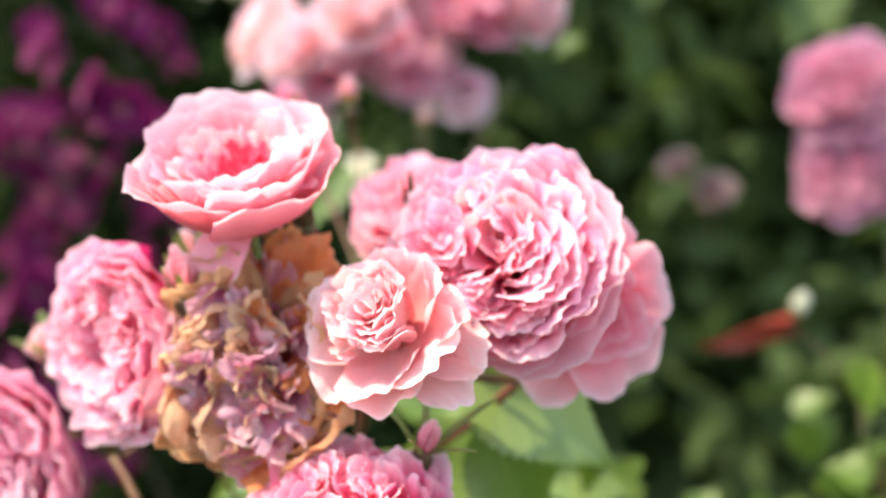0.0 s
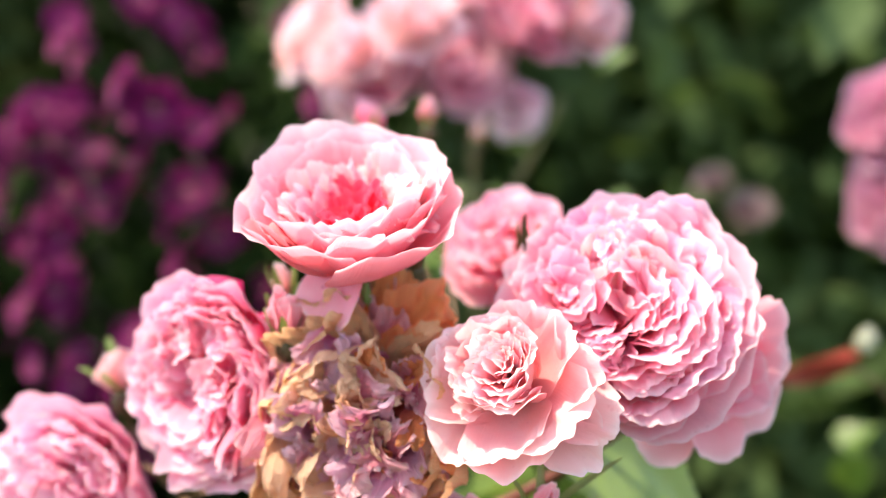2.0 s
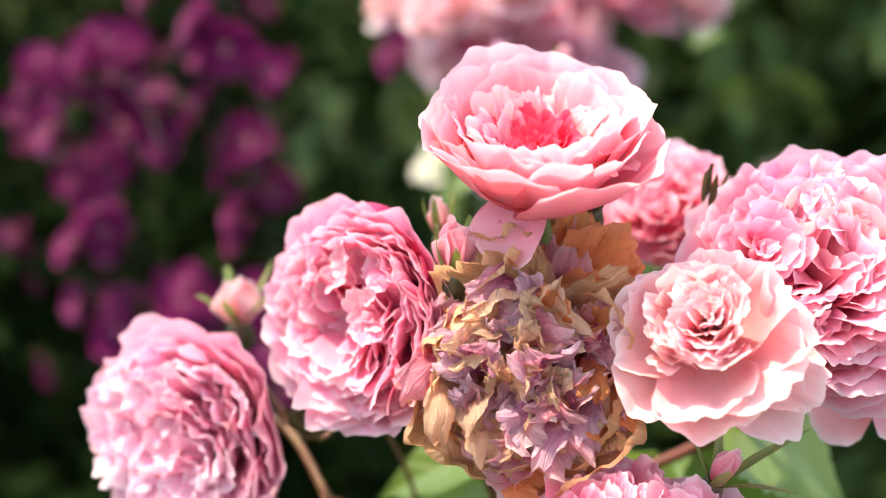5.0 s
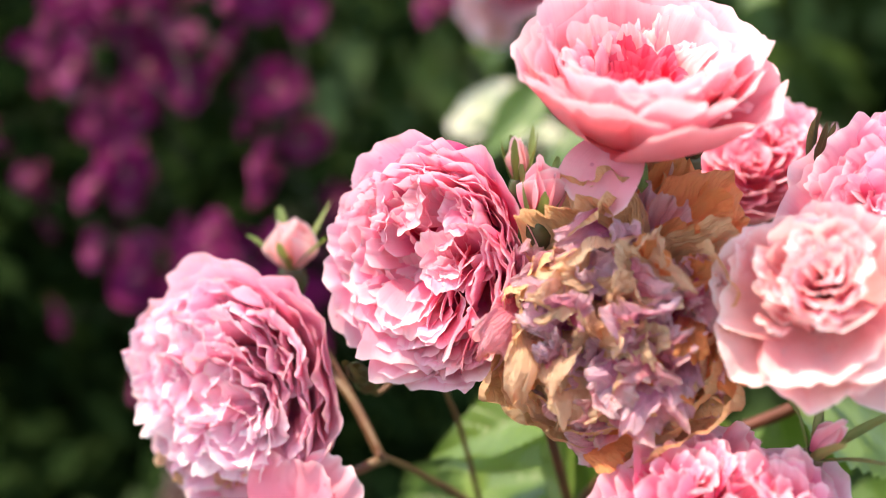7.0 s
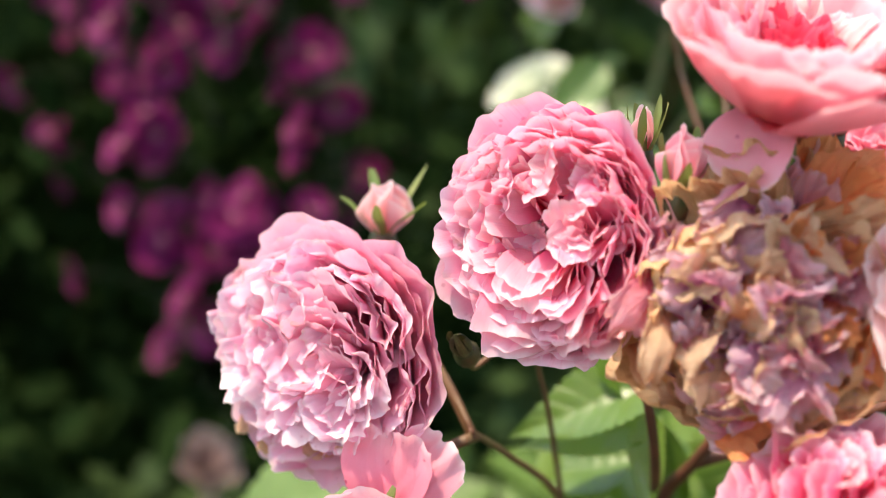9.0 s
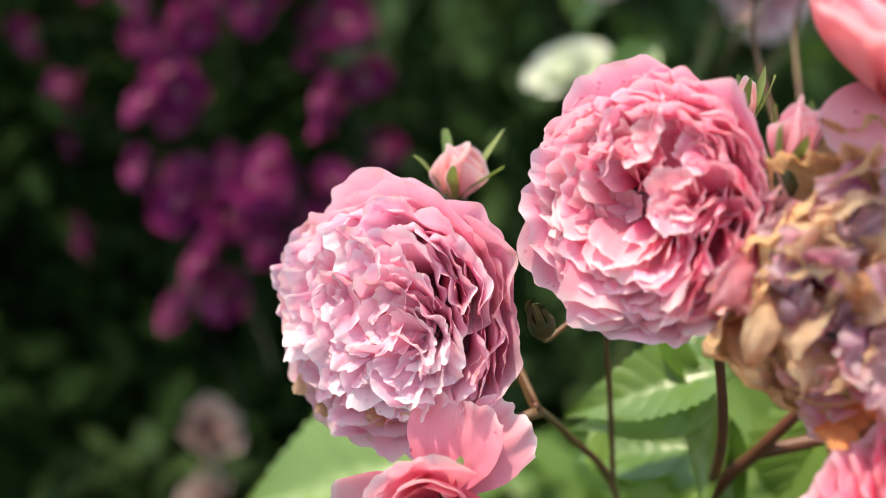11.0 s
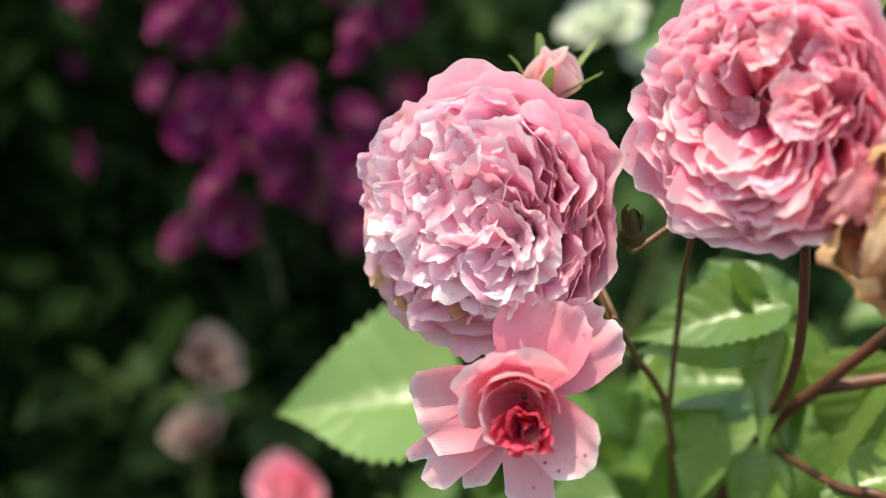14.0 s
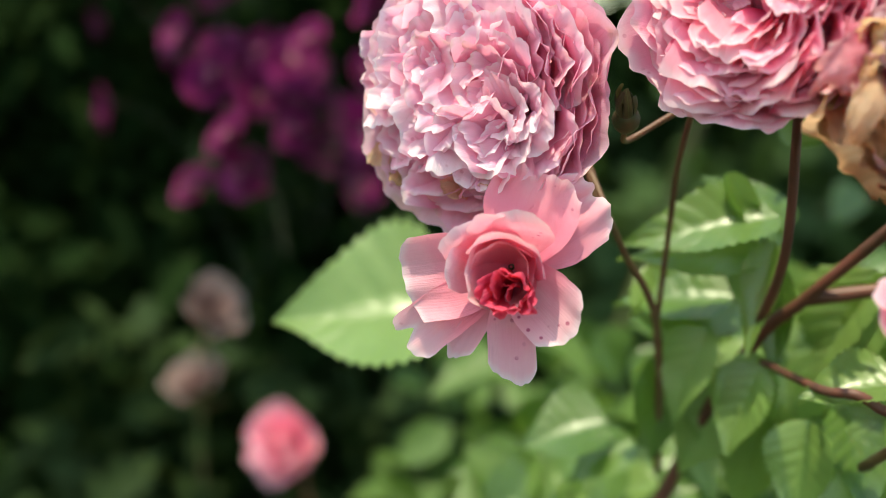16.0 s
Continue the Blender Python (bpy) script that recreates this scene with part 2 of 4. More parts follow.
# brighter copy of leaf_green, with sunlight put into its colour
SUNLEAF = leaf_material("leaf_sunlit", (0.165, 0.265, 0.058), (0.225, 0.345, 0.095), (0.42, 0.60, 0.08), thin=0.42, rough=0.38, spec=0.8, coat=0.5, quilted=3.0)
YOUNG = leaf_material("leaf_young", (0.08, 0.16, 0.028), (0.13, 0.23, 0.045), (0.45, 0.65, 0.06), thin=0.5)
# near black: the undergrowth's deep shade is put into the leaf colour
DEEPSHADELEAF = leaf_material("leaf_deep_shade", (0.003, 0.009, 0.003), (0.008, 0.019, 0.006), (0.02, 0.04, 0.01), thin=0.10, rough=0.9, island=True, spec=0.0)
FARLEAF = leaf_material("leaf_far", (0.050, 0.094, 0.036), (0.066, 0.114, 0.042), (0.12, 0.24, 0.04), thin=0.3, rough=0.65, island=True, spec=0.15)
MIDLEAF = leaf_material("leaf_mid", (0.076, 0.142, 0.032), (0.112, 0.192, 0.046), (0.20, 0.36, 0.04), thin=0.35, rough=0.5, island=True, spec=0.4)
# far darker than leaf_far: shade put into the green itself
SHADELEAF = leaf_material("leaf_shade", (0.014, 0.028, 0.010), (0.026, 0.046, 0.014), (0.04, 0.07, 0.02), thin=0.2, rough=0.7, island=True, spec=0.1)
DARK_SEPAL = leaf_material("sepal_brown", (0.045, 0.045, 0.018), (0.085, 0.055, 0.026), (0.12, 0.10, 0.03), thin=0.15, rough=0.5)
SEPAL = leaf_material("sepal_green", (0.13, 0.22, 0.06), (0.24, 0.26, 0.10), (0.4, 0.5, 0.1), thin=0.25, rough=0.5)
CALYX = solid_material("calyx_skin", (0.045, 0.060, 0.020), (0.10, 0.05, 0.025), 160, 0.5)
STEM = solid_material("stem_bark", (0.13, 0.05, 0.03), (0.16, 0.10, 0.045), 60, 0.5)
RED_STEM = solid_material("cane_bark", (0.15, 0.045, 0.032), (0.085, 0.035, 0.022), 50, 0.5)
GREEN_STEM = solid_material("stem_green", (0.08, 0.12, 0.035), (0.13, 0.09, 0.04), 80, 0.5)
SOIL = soil_material()
DARK_STEM = solid_material("stem_dark", (0.012, 0.022, 0.008), (0.022, 0.030, 0.010), 80, 0.7)
STAMEN = solid_material("stamen", (0.26, 0.07, 0.12), (0.32, 0.12, 0.14), 300, 0.7)
REDLEAF = leaf_material("leaf_red", (0.20, 0.014, 0.016), (0.25, 0.03, 0.024), (0.4, 0.03, 0.02), thin=0.22)


# ---- mesh helpers ----
def mesh_from(name, verts, faces, mat, uvs=None, smooth=True):
    me = bpy.data.meshes.new(name)
    me.from_pydata([tuple(map(float, p)) for p in verts], [], faces)
    if uvs is not None:
        layer = me.uv_layers.new(name="UVMap")
        idx = np.empty(len(me.loops), dtype=np.int32)
        me.loops.foreach_get("vertex_index", idx)
        layer.data.foreach_set("uv", np.asarray(uvs, dtype=np.float32)[idx].ravel())
    if smooth:
        me.polygons.foreach_set("use_smooth", np.ones(len(me.polygons), dtype=bool))
    me.materials.append(mat)
    me.update()
    return me


def part(name, me, parent, label=""):
    ob = new(name, me)
    ob.parent = parent
    return tagged(ob, label)


def grid_faces(nu, nv):
    return [(j * nu + i, j * nu + i + 1, (j + 1) * nu + i + 1, (j + 1) * nu + i) for j in range(nv - 1) for i in range(nu - 1)]


def sheet(rng, L, W, a0, a1, k=1.0, cup=0.8, tip=0.22, notch=0.0, ruf=0.04, roll=0.0, jag=0.007, foot=0.3, crumple=0.0, pleat=0.0, frill=0.0, twist=0.0, nu=29, nv=13):
    """A petal that grows from the origin: z along the flower's axis, x outwards. Angles from the axis, in degrees, at foot and rim."""
    u = np.linspace(-1, 1, nu)[None, :]
    v = np.linspace(0, 1, nv)[:, None] ** 0.85
    fine = np.linspace(0, 1.1, 56)
    s = np.clip((fine - 0.72) / 0.28, 0, 1.2)
    phi = np.radians(a0 + (a1 - a0) * fine ** k + roll * s * s)
    mr = np.concatenate([[0], np.cumsum(np.sin(phi[:-1]))]) * L * (fine[1])
    mz = np.concatenate([[0], np.cumsum(np.cos(phi[:-1]))]) * L * (fine[1])
    ph = rng.uniform(0, 6.28, 9)
    quick = min(24.0, 0.8 * nu)
    edge = jag * (np.sin(6 * u + ph[6]) + np.sin(11 * u + ph[0]) + 0.9 * np.sin(17 * u + ph[7]) + np.abs(np.sin(0.5 * quick * u + ph[1]))) + tip * 0.25 * np.sin(2.2 * u + ph[5])
    ve = v * (1 - tip * np.abs(u) ** 2.5 - notch * np.exp(-((u - 0.3 * np.sin(ph[7])) / 0.22) ** 2) + edge * v)
    ve = np.maximum(ve, 0)
    w = W * (foot + (1 - foot) * np.sin(np.pi / 2 * np.minimum(1, ve / 0.62)))
    r0, z0, f0 = (np.interp(ve, fine, a) for a in (mr, mz, phi))
    rc = W * cup
    b = u * w / 2 / rc
    tang, inn = rc * np.sin(b), rc * (1 - np.cos(b))
    wob = np.sin(2.3 * u + ph[2]) + 0.7 * np.sin(4.6 * u + ph[3]) + 0.45 * np.sin(8.5 * u + ph[4])
    inn = inn + ruf * W * wob * ve ** 2.2
    if frill:
        inn = inn + frill * W * (np.sin(7 * u + ph[8]) + np.sin(12 * u + ph[1] + np.sin(3 * u)) + 0.7 * np.sin(quick * u + ph[4])) * ve ** 4
    if pleat:
        inn = inn + pleat * W * (np.sin(13 * u + ph[0] + 2 * np.sin(3 * ve + ph[1])) + 0.6 * np.sin(quick * u + ph[2] - 3 * ve)) * np.minimum(1, ve * 2)
    x = r0 - inn * np.cos(f0) + twist * L * u * ve ** 2
    z = z0 + inn * np.sin(f0)
    y = tang + 0.0 * ve
    P = np.stack([x, y, z], -1).reshape(-1, 3)
    if crumple:
        off = Vector(rng.uniform(-50, 50, 3))
        for i, p in enumerate(P):
            q = Vector(p) / L * 2.0 + off
            P[i] += (np.array(noise.noise_vector(q)) + np.array(noise.noise_vector(q * 2.7)) * 0.5 + np.array(noise.noise_vector(q * 6.5)) * 0.34) * crumple * L
    U = np.stack(np.broadcast_arrays(u, v), -1).reshape(-1, 2)
    return P, grid_faces(nu, nv), U


def turned(P, theta, base=(0, 0, 0), lean=0.0, lean_dir=0.0):
    """Turn about the axis, lean over, and set on a foot."""
    m = Matrix.Rotation(theta, 3, "Z")
    if lean:
        m = Matrix.Rotation(lean, 3, Vector((-math.sin(lean_dir), math.cos(lean_dir), 0))) @ m
    return P @ np.array(m).T + np.array(base)


def axis_frame(base, axis, spin=0.0):
    """local z along axis; local -y as near to straight down as can be"""
    z = Vector(axis).normalized()
    up = Vector((0, 0, 1)) - z * z.z
    if up.length < 0.05:
        up = Vector((0, 1, 0)) - z * z.y
    y = up.normalized()
    x = y.cross(z)
    m = Matrix((x, y, z)).transposed().to_4x4()
    return Matrix.Translation(base) @ m @ Matrix.Rotation(radians(spin), 4, "Z")


def smooth_line(points, n=6):
    pts = [Vector(p) for p in points]
    ext = [pts[0] * 2 - pts[1], *pts, pts[-1] * 2 - pts[-2]]
    out = []
    for a, b, c, d in zip(ext, ext[1:], ext[2:], ext[3:]):
        for i in range(n):
            t = i / n
            out.append(0.5 * ((2 * b) + (c - a) * t + (2 * a - 5 * b + 4 * c - d) * t * t + (3 * b - 3 * c + d - a) * t ** 3))
    return out + [pts[-1]]


def tube(points, r0, r1, sides=8, n=6, bumps=0.0):
    line = smooth_line(points, n)
    verts, faces = [], []
    nrm = Vector((0.3, 0.9, 0.2))
    for i, p in enumerate(line):
        d = (line[min(i + 1, len(line) - 1)] - line[max(i - 1, 0)]).normalized()
        nrm = (nrm - d * nrm.dot(d)).normalized()
        bi = d.cross(nrm)
        r = r0 + (r1 - r0) * i / (len(line) - 1)
        r *= 1 + bumps * noise.noise(p * 90)
        for s in range(sides):
            a = 2 * math.pi * s / sides
            verts.append(p + (nrm * math.cos(a) + bi * math.sin(a)) * r)
    for i in range(len(line) - 1):
        for s in range(sides):
            t = (s + 1) % sides
            faces.append((i * sides + s, i * sides + t, (i + 1) * sides + t, (i + 1) * sides + s))
    faces.append(tuple(range(sides))[::-1])
    faces.append(tuple(range(len(verts) - sides, len(verts))))
    return verts, faces


def lathe(profile, sides=12):
    verts, faces = [], []
    for r, z in profile:
        verts += [(r * math.cos(2 * math.pi * s / sides), r * math.sin(2 * math.pi * s / sides), z) for s in range(sides)]
    for i in range(len(profile) - 1):
        for s in range(sides):
            t = (s + 1) % sides
            faces.append((i * sides + s, i * sides + t, (i + 1) * sides + t, (i + 1) * sides + s))
    return verts, faces


# ---- roses ----
def petals_into(bloom, items):
    for (P, F, U), mat in items:
        part("petal", mesh_from("petal", P, F, mat, U), bloom)


def ring(rng, n, L, W, a0, a1, mat, start=0.0, spread=0.12, wob=6.0, base_r=0.0, z=0.0, **kw):
    out = []
    for i in range(n):
        th = start + 2 * math.pi * (i + rng.uniform(-spread, spread)) / n
        P, F, U = sheet(rng, L * rng.uniform(0.93, 1.07), W * rng.uniform(0.9, 1.1), a0 + rng.uniform(-wob, wob), a1 + rng.uniform(-wob, wob), **kw)
        out.append(((turned(P, th, (base_r * math.cos(th), base_r * math.sin(th), z)), F, U), mat))
    return out


def whorled(rng, R, mat, guard, plan, eye=(0, 0), dome=0.92, fall=0.42, dip=0.16, flat=0.0, layers=5, mixed=None, guards=True, rough=0.022, back=26, high=0.5, deep=None, wide=1.0, lay=8):
    """A full old rose: a collar of wrapped petals round a low dome that is filled by the groups of the plan. All places are in the rose's radius,
    x to the right and y up as one looks into it. whorl: petals nested round a small heart; stack: one behind another along a direction;
    fan: petals that stand on edge and radiate from a point."""
    it = []

    def pick():
        return mixed(rng) if mixed else mat

    def top(px, py):
        g2 = px * px + py * py
        e2 = (px - eye[0]) ** 2 + (py - eye[1]) ** 2
        return R * (dome - fall * g2 - dip * math.exp(-e2 / 0.05) + rng.uniform(-0.035, 0.035))

    def put(px, py, th, L, W, lean, cup, roll, mt, sink=0.0, ruf=0.045, frill=0.016, crumple=rough, tip=None):
        lean += lay
        P, F, U = sheet(rng, L * R, W * R, lean * 0.3, lean, cup=cup, foot=0.45, tip=rng.uniform(0.06, 0.20) if tip is None else tip, ruf=ruf * rng.uniform(0.6, 1.6), frill=frill * rng.uniform(0.4, 1.5), jag=0.013, notch=rng.choice([0, 0, 0, 0.12]), roll=roll, crumple=crumple)
        P = turned(P, th)
        rim = P.reshape(13, 29, 3)[-1, 14]
        it.append(((P + np.array((px * R - rim[0], py * R - rim[1], top(px, py) - sink * R - rim[2])), F, U), mt))

    if guards:
        for j in range(layers):
            f = j / max(1, layers - 1)
            n = 7 + int(3 * f)
            it.extend(ring(rng, n, (1.16 - 0.13 * f) * R, wide * (1.15 - 0.40 * f) * R, 92 - 14 * f, 50 - 26 * f + flat * (1 - 0.5 * f), guard if f < 0.5 else mat, 0.37 * j, spread=0.2, wob=8, roll=rng.uniform(-20, 16), ruf=0.035, tip=0.22, jag=0.012, cup=1.0 - 0.2 * f, frill=0.004 + 0.010 * f, crumple=rough))
    # short petals deeper down close the gaps
    for j in range(back):
        g, a = math.sqrt((j + 0.5) / back) * 0.86, j * 2.39996
        put(g * math.cos(a), g * math.sin(a), a + rng.uniform(-0.8, 0.8), 0.45, rng.uniform(0.35, 0.6), 12 + 34 * g, 0.7, rng.uniform(0, 30), deep or pick(), 0.11)
    for kind, x, y, *q in plan:
        if kind == "whorl":
            n, rmax, mt = q
            for j in range(n):
                r = rmax * ((j + 0.5) / n) ** 0.8
                th = j * 2.2 + rng.uniform(-0.7, 0.7) + 9 * x
                r *= rng.uniform(0.8, 1.15)
                put(x + r * math.cos(th), y + r * math.sin(th), th, high, max(0.20, 2.1 * r * rng.uniform(0.7, 1.3)), 4 + 34 * r / rmax, rng.uniform(0.42, 0.56), rng.uniform(0, 40), mt or pick(), 0.06 * (1 - r / rmax))
        elif kind == "stack":
            ang, s0, s1, n, w0, w1, mt = q
            for j in range(n):
                f = (j + 0.5) / n
                th = radians(ang) + rng.uniform(-0.22, 0.22)
                d = s0 + (s1 - s0) * f
                side = rng.uniform(-0.10, 0.10)
                put(x + d * math.cos(th) - side * math.sin(th), y + d * math.sin(th) + side * math.cos(th), th + rng.uniform(-0.2, 0.2), high, (w0 + (w1 - w0) * f) * rng.uniform(0.85, 1.15), 8 + 40 * d + rng.uniform(-8, 8), rng.uniform(0.5, 0.75), rng.uniform(5, 50), mt or pick())
        else:
            a0, a1, r0, r1, n, w0, mt = q
            for j in range(n):
                a = radians(a0 + (a1 - a0) * (j + rng.uniform(0.2, 0.8)) / n)
                r = rng.uniform(r0, r1)
                turn = a + rng.choice([-1, 1]) * radians(rng.uniform(55, 95))
                put(x + r * math.cos(a), y + r * math.sin(a), turn, high * rng.uniform(0.9, 1.15), w0 * rng.uniform(0.8, 1.3), rng.uniform(8, 34), rng.uniform(0.7, 1.3), rng.uniform(0, 45), mt or pick(), tip=rng.uniform(0.1, 0.26))
    return it


def withered(rng, R):
    """A spent rose: papery tan wrapping, crumpled lilac petals inside, orange sheets standing up at the stalk."""
    it = []
    fine = dict(nu=31, nv=23)
    # the wrapping stands round one side and below; it is open towards the stalk
    for mat, n, L, W, a0, a1, st, ro in ((BROWN, 8, 1.36, 1.40, 96, -10, 0.1, -40), (BROWN, 9, 1.30, 1.20, 92, -18, 0.4, -60), (CREAM, 9, 1.16, 0.95, 86, -8, 0.7, -40), (LILAC, 10, 1.10, 0.80, 82, 8, 0.3, 10)):
        for i in range(n):
            th = st + 6.2832 * (i + rng.uniform(-0.2, 0.2)) / n
            if 12 < math.degrees(th) % 360 < (112 if mat is BROWN else 96):
                continue
            P, F, U = sheet(rng, L * R * rng.uniform(0.92, 1.06), W * R * rng.uniform(0.8, 1.15), a0 + rng.uniform(-6, 6), a1 + rng.uniform(-10, 10), ruf=0.04, roll=ro, crumple=0.07, pleat=0.010, frill=0.012, tip=0.12, jag=0.012, cup=0.85, foot=0.5, **fine)
            it.append(((turned(P, th), F, U), mat))
    # crumpled petals: large and smooth below, small and tangled above
    for j in range(70):
        g = math.sqrt((j + 0.5) / 70)
        a = j * 2.39996 + rng.uniform(-0.3, 0.3)
        px, py = 0.88 * g * math.cos(a), 0.88 * g * math.sin(a)
        broad = py < -0.25
        small = 0.36 if broad else 0.24
        roll = rng.uniform()
        # side split mixes faded petal colours with painted shadow (lilac) and highlight (cream, pink)
        mat = LILAC if roll < (0.48 if broad or px < 0.1 else 0.14) else (DUSKY if roll < 0.68 else (CREAM if px < 0.2 or roll < 0.85 else ORANGE))
        W = small * rng.uniform(0.9, 1.9)
        lean = 30 + 40 * g + rng.uniform(-20, 25)
        P, F, U = sheet(rng, R * rng.uniform(0.40, 0.60), W * R, lean * 0.3, lean, cup=rng.uniform(0.35, 0.8), foot=0.5, ruf=0.11, frill=0.05, jag=0.03, tip=rng.uniform(0.2, 0.5), roll=rng.uniform(-20, 90), crumple=0.09 if broad else 0.13, **fine)
        P = turned(P, a + rng.uniform(-1.4, 1.4))
        rim = P.reshape(23, 31, 3)[-1, 15]
        it.append(((P + np.array((px * R - rim[0], py * R - rim[1], R * (0.94 - 0.32 * g * g + rng.uniform(-0.09, 0.07)) - rim[2])), F, U), mat))
    for th, L, a1, mat, W in ((94, 1.22, 96, BROWN, 0.55), (84, 1.30, 100, DUSKY, 0.34), (74, 1.28, 94, ORANGE, 0.50), (60, 1.26, 86, ORANGE, 0.72), (44, 1.24, 80, ORANGE, 0.78), (88, 1.05, 76, LILAC, 0.34), (70, 1.02, 66, DUSKY, 0.40), (32, 1.20, 70, BROWN, 0.80), (54, 1.0, 58, ORANGE, 0.50), (112, 1.20, 64, BROWN, 0.80), (128, 1.16, 40, BROWN, 0.80), (102, 1.05, 60, CREAM, 0.55)):
        P, F, U = sheet(rng, L * R, W * R, 86, a1, cup=0.7, tip=0.12, foot=0.45, ruf=0.08, crumple=0.06, pleat=0.026, jag=0.010, frill=0.014, roll=-30, **fine)
        it.append(((turned(P, radians(th), (0, 0.003, 0.08 * R)), F, U), mat))
    return it


def calyx_and_stem(bloom, m, R, stem, sepal_len=0.02, spread=110, rng=None, mat=CALYX):
    """A small urn behind the petals, five sepals, and the flower stalk down to the bush."""
    V, F = lathe([(0.0012, -0.30 * R), (0.10 * R, -0.28 * R), (0.16 * R, -0.16 * R), (0.17 * R, -0.06 * R), (0.14 * R, 0.02 * R), (0.02 * R, 0.05 * R)])
    cal = part("calyx", mesh_from("calyx", V, F, mat), bloom, "small green calyx")
    for i in range(5):
        P, Fs, U = sheet(rng, sepal_len * rng.uniform(0.9, 1.2), 0.006, 70, spread + rng.uniform(-15, 15), tip=0.9, cup=1.5, ruf=0.06, foot=0.6, nu=5, nv=8)
        part("sepal", mesh_from("sepal", turned(P, 1.2566 * i, (0, 0, -0.03 * R)), Fs, SEPAL, U), cal)
    if stem:
        inv = m.inverted()
        V, F = tube([Vector((0, 0, -0.27 * R)), Vector((0, 0, -0.27 * R - 0.012))] + [inv @ Vector(p) for p in stem], 0.0013, 0.0018)
        part("pedicel", mesh_from("pedicel", V, F, STEM), bloom, "thin reddish-green flower stalk")


def rose(label, base, axis, spin, items, R, rng, stem=(), sepal_len=0.02, spread=110, group="roses of the near bush", name="rose_bloom"):
    m = axis_frame(base, axis, spin)
    bloom = tagged(new(name), label, "rose", group)
    bloom.matrix_world = m
    petals_into(bloom, items)
    calyx_and_stem(bloom, m, R, stem, sepal_len, spread, rng)
    return bloom


def rose_bud(label, base, axis, size, stem, seed, mat=ROSY, open_sepals=35, sepal_len=1.3, group="rose buds", fat=1.0, petals=True, skin=None):
    rng = np.random.default_rng(seed)
    m = axis_frame(base, axis, seed * 37 % 360)
    bud = tagged(new("rose_bud"), label, "rose bud", group)
    bud.matrix_world = m
    V, F = lathe([(0.1 * size, -0.75 * size), (0.22 * size, -0.72 * size), (0.34 * size, -0.5 * size), (0.36 * size, -0.3 * size), (0.28 * size, -0.08 * size), (0.25 * size, 0.02 * size), (0.05 * size, 0.05 * size)])
    cal = part("calyx", mesh_from("calyx", V, F, CALYX), bud, "rounded green calyx")
    if petals:
        for j in range(6):
            g = 1 - j / 7
            P, F, U = sheet(rng, size * 1.25 * (0.85 + 0.2 * (1 - g)), size * 1.0 * (0.5 + 0.5 * g) * fat, (38 if fat > 1 else 30) * g, -34 * g + (12 if fat > 1 else 0), cup=0.42, tip=0.35, ruf=0.03, roll=22 * g, nu=9, nv=9)
            part("petal", mesh_from("petal", turned(P, j * 2.2, (0, 0, -0.05 * size)), F, mat, U), bud)
    for i in range(5):
        P, F, U = sheet(rng, size * sepal_len * rng.uniform(0.85, 1.15), size * 0.36, 30, open_sepals + rng.uniform(-14, 14), k=0.7, tip=0.94, cup=0.5, ruf=0.08, foot=0.75, nu=7, nv=10)
        th = 1.2566 * i + 0.3
        part("sepal", mesh_from("sepal", turned(P, th, (0.2 * size * math.cos(th), 0.2 * size * math.sin(th), -0.05 * size)), F, skin or (SEPAL if petals else DARK_SEPAL), U), cal)
    inv = m.inverted()
    V, F = tube([Vector((0, 0, -0.70 * size)), Vector((0, 0, -0.70 * size - 0.008))] + [inv @ Vector(p) for p in stem], 0.0008, 0.0011)
    part("pedicel", mesh_from("pedicel", V, F, STEM), bud)
    return bud


def leaf_mesh(rng, L, W, fold=0.38, curl=0.0, droop=0.0, mat=LEAF, rollin=0.0, nu=11, nv=30):
    """A serrated rose leaflet: y along it, z its upper side, puckered between the veins."""
    v = np.linspace(0, 1, nv)[:, None]
    u = np.linspace(-1, 1, nu)[None, :]
    w = W / 2 * np.sin(np.pi * v ** 0.66) ** 0.85 * (1 - 0.62 * v ** 3) * 1.12 + 0.0004
    teeth = np.where(np.arange(nv)[:, None] % 2 == 0, 1.0, 0.90)
    ww = w * np.where(np.abs(u) > 0.99, teeth, 1.0)
    x = u * ww
    puck = np.sin((v - np.abs(u) * 0.30) * 44 + 1.6 * np.sin(6 * v + L * 900) + 1.2 * np.sign(u)) * 0.011 * W * np.abs(u) * (1 - np.abs(u)) * 5
    z = fold * np.abs(x) + curl * L * v ** 2 - droop * L * np.abs(u) ** 3 * 0.3 + puck
    z = z + rollin * W * np.clip(u, 0, 1) ** 3 * np.sin(np.pi * v)
    z = z + 0.03 * L * np.sin(5 * v + rng.uniform(0, 6)) * u + 0.018 * L * np.sin(11 * v + rng.uniform(0, 6)) * u * u
    P = np.stack([x, v * L + 0 * u, z], -1).reshape(-1, 3)
    U = np.stack(np.broadcast_arrays(u, v), -1).reshape(-1, 2)
    return mesh_from("leaf", P, grid_faces(nu, nv), mat, U)


def leaf_at(parent, seed, base, tip, width, face, mat=LEAF, label="", **kw):
    rng = np.random.default_rng(seed)
    b, t = Vector(base), Vector(tip)
    y = (t - b)
    L = y.length
    y.normalize()
    z = Vector(face)
    z = (z - y * z.dot(y)).normalized()
    x = y.cross(z)
    ob = part("leaf", leaf_mesh(rng, L, width, mat=mat, **kw), parent, label)
    ob.matrix_basis = Matrix.Translation(b) @ Matrix((x, y, z)).transposed().to_4x4()
    return ob


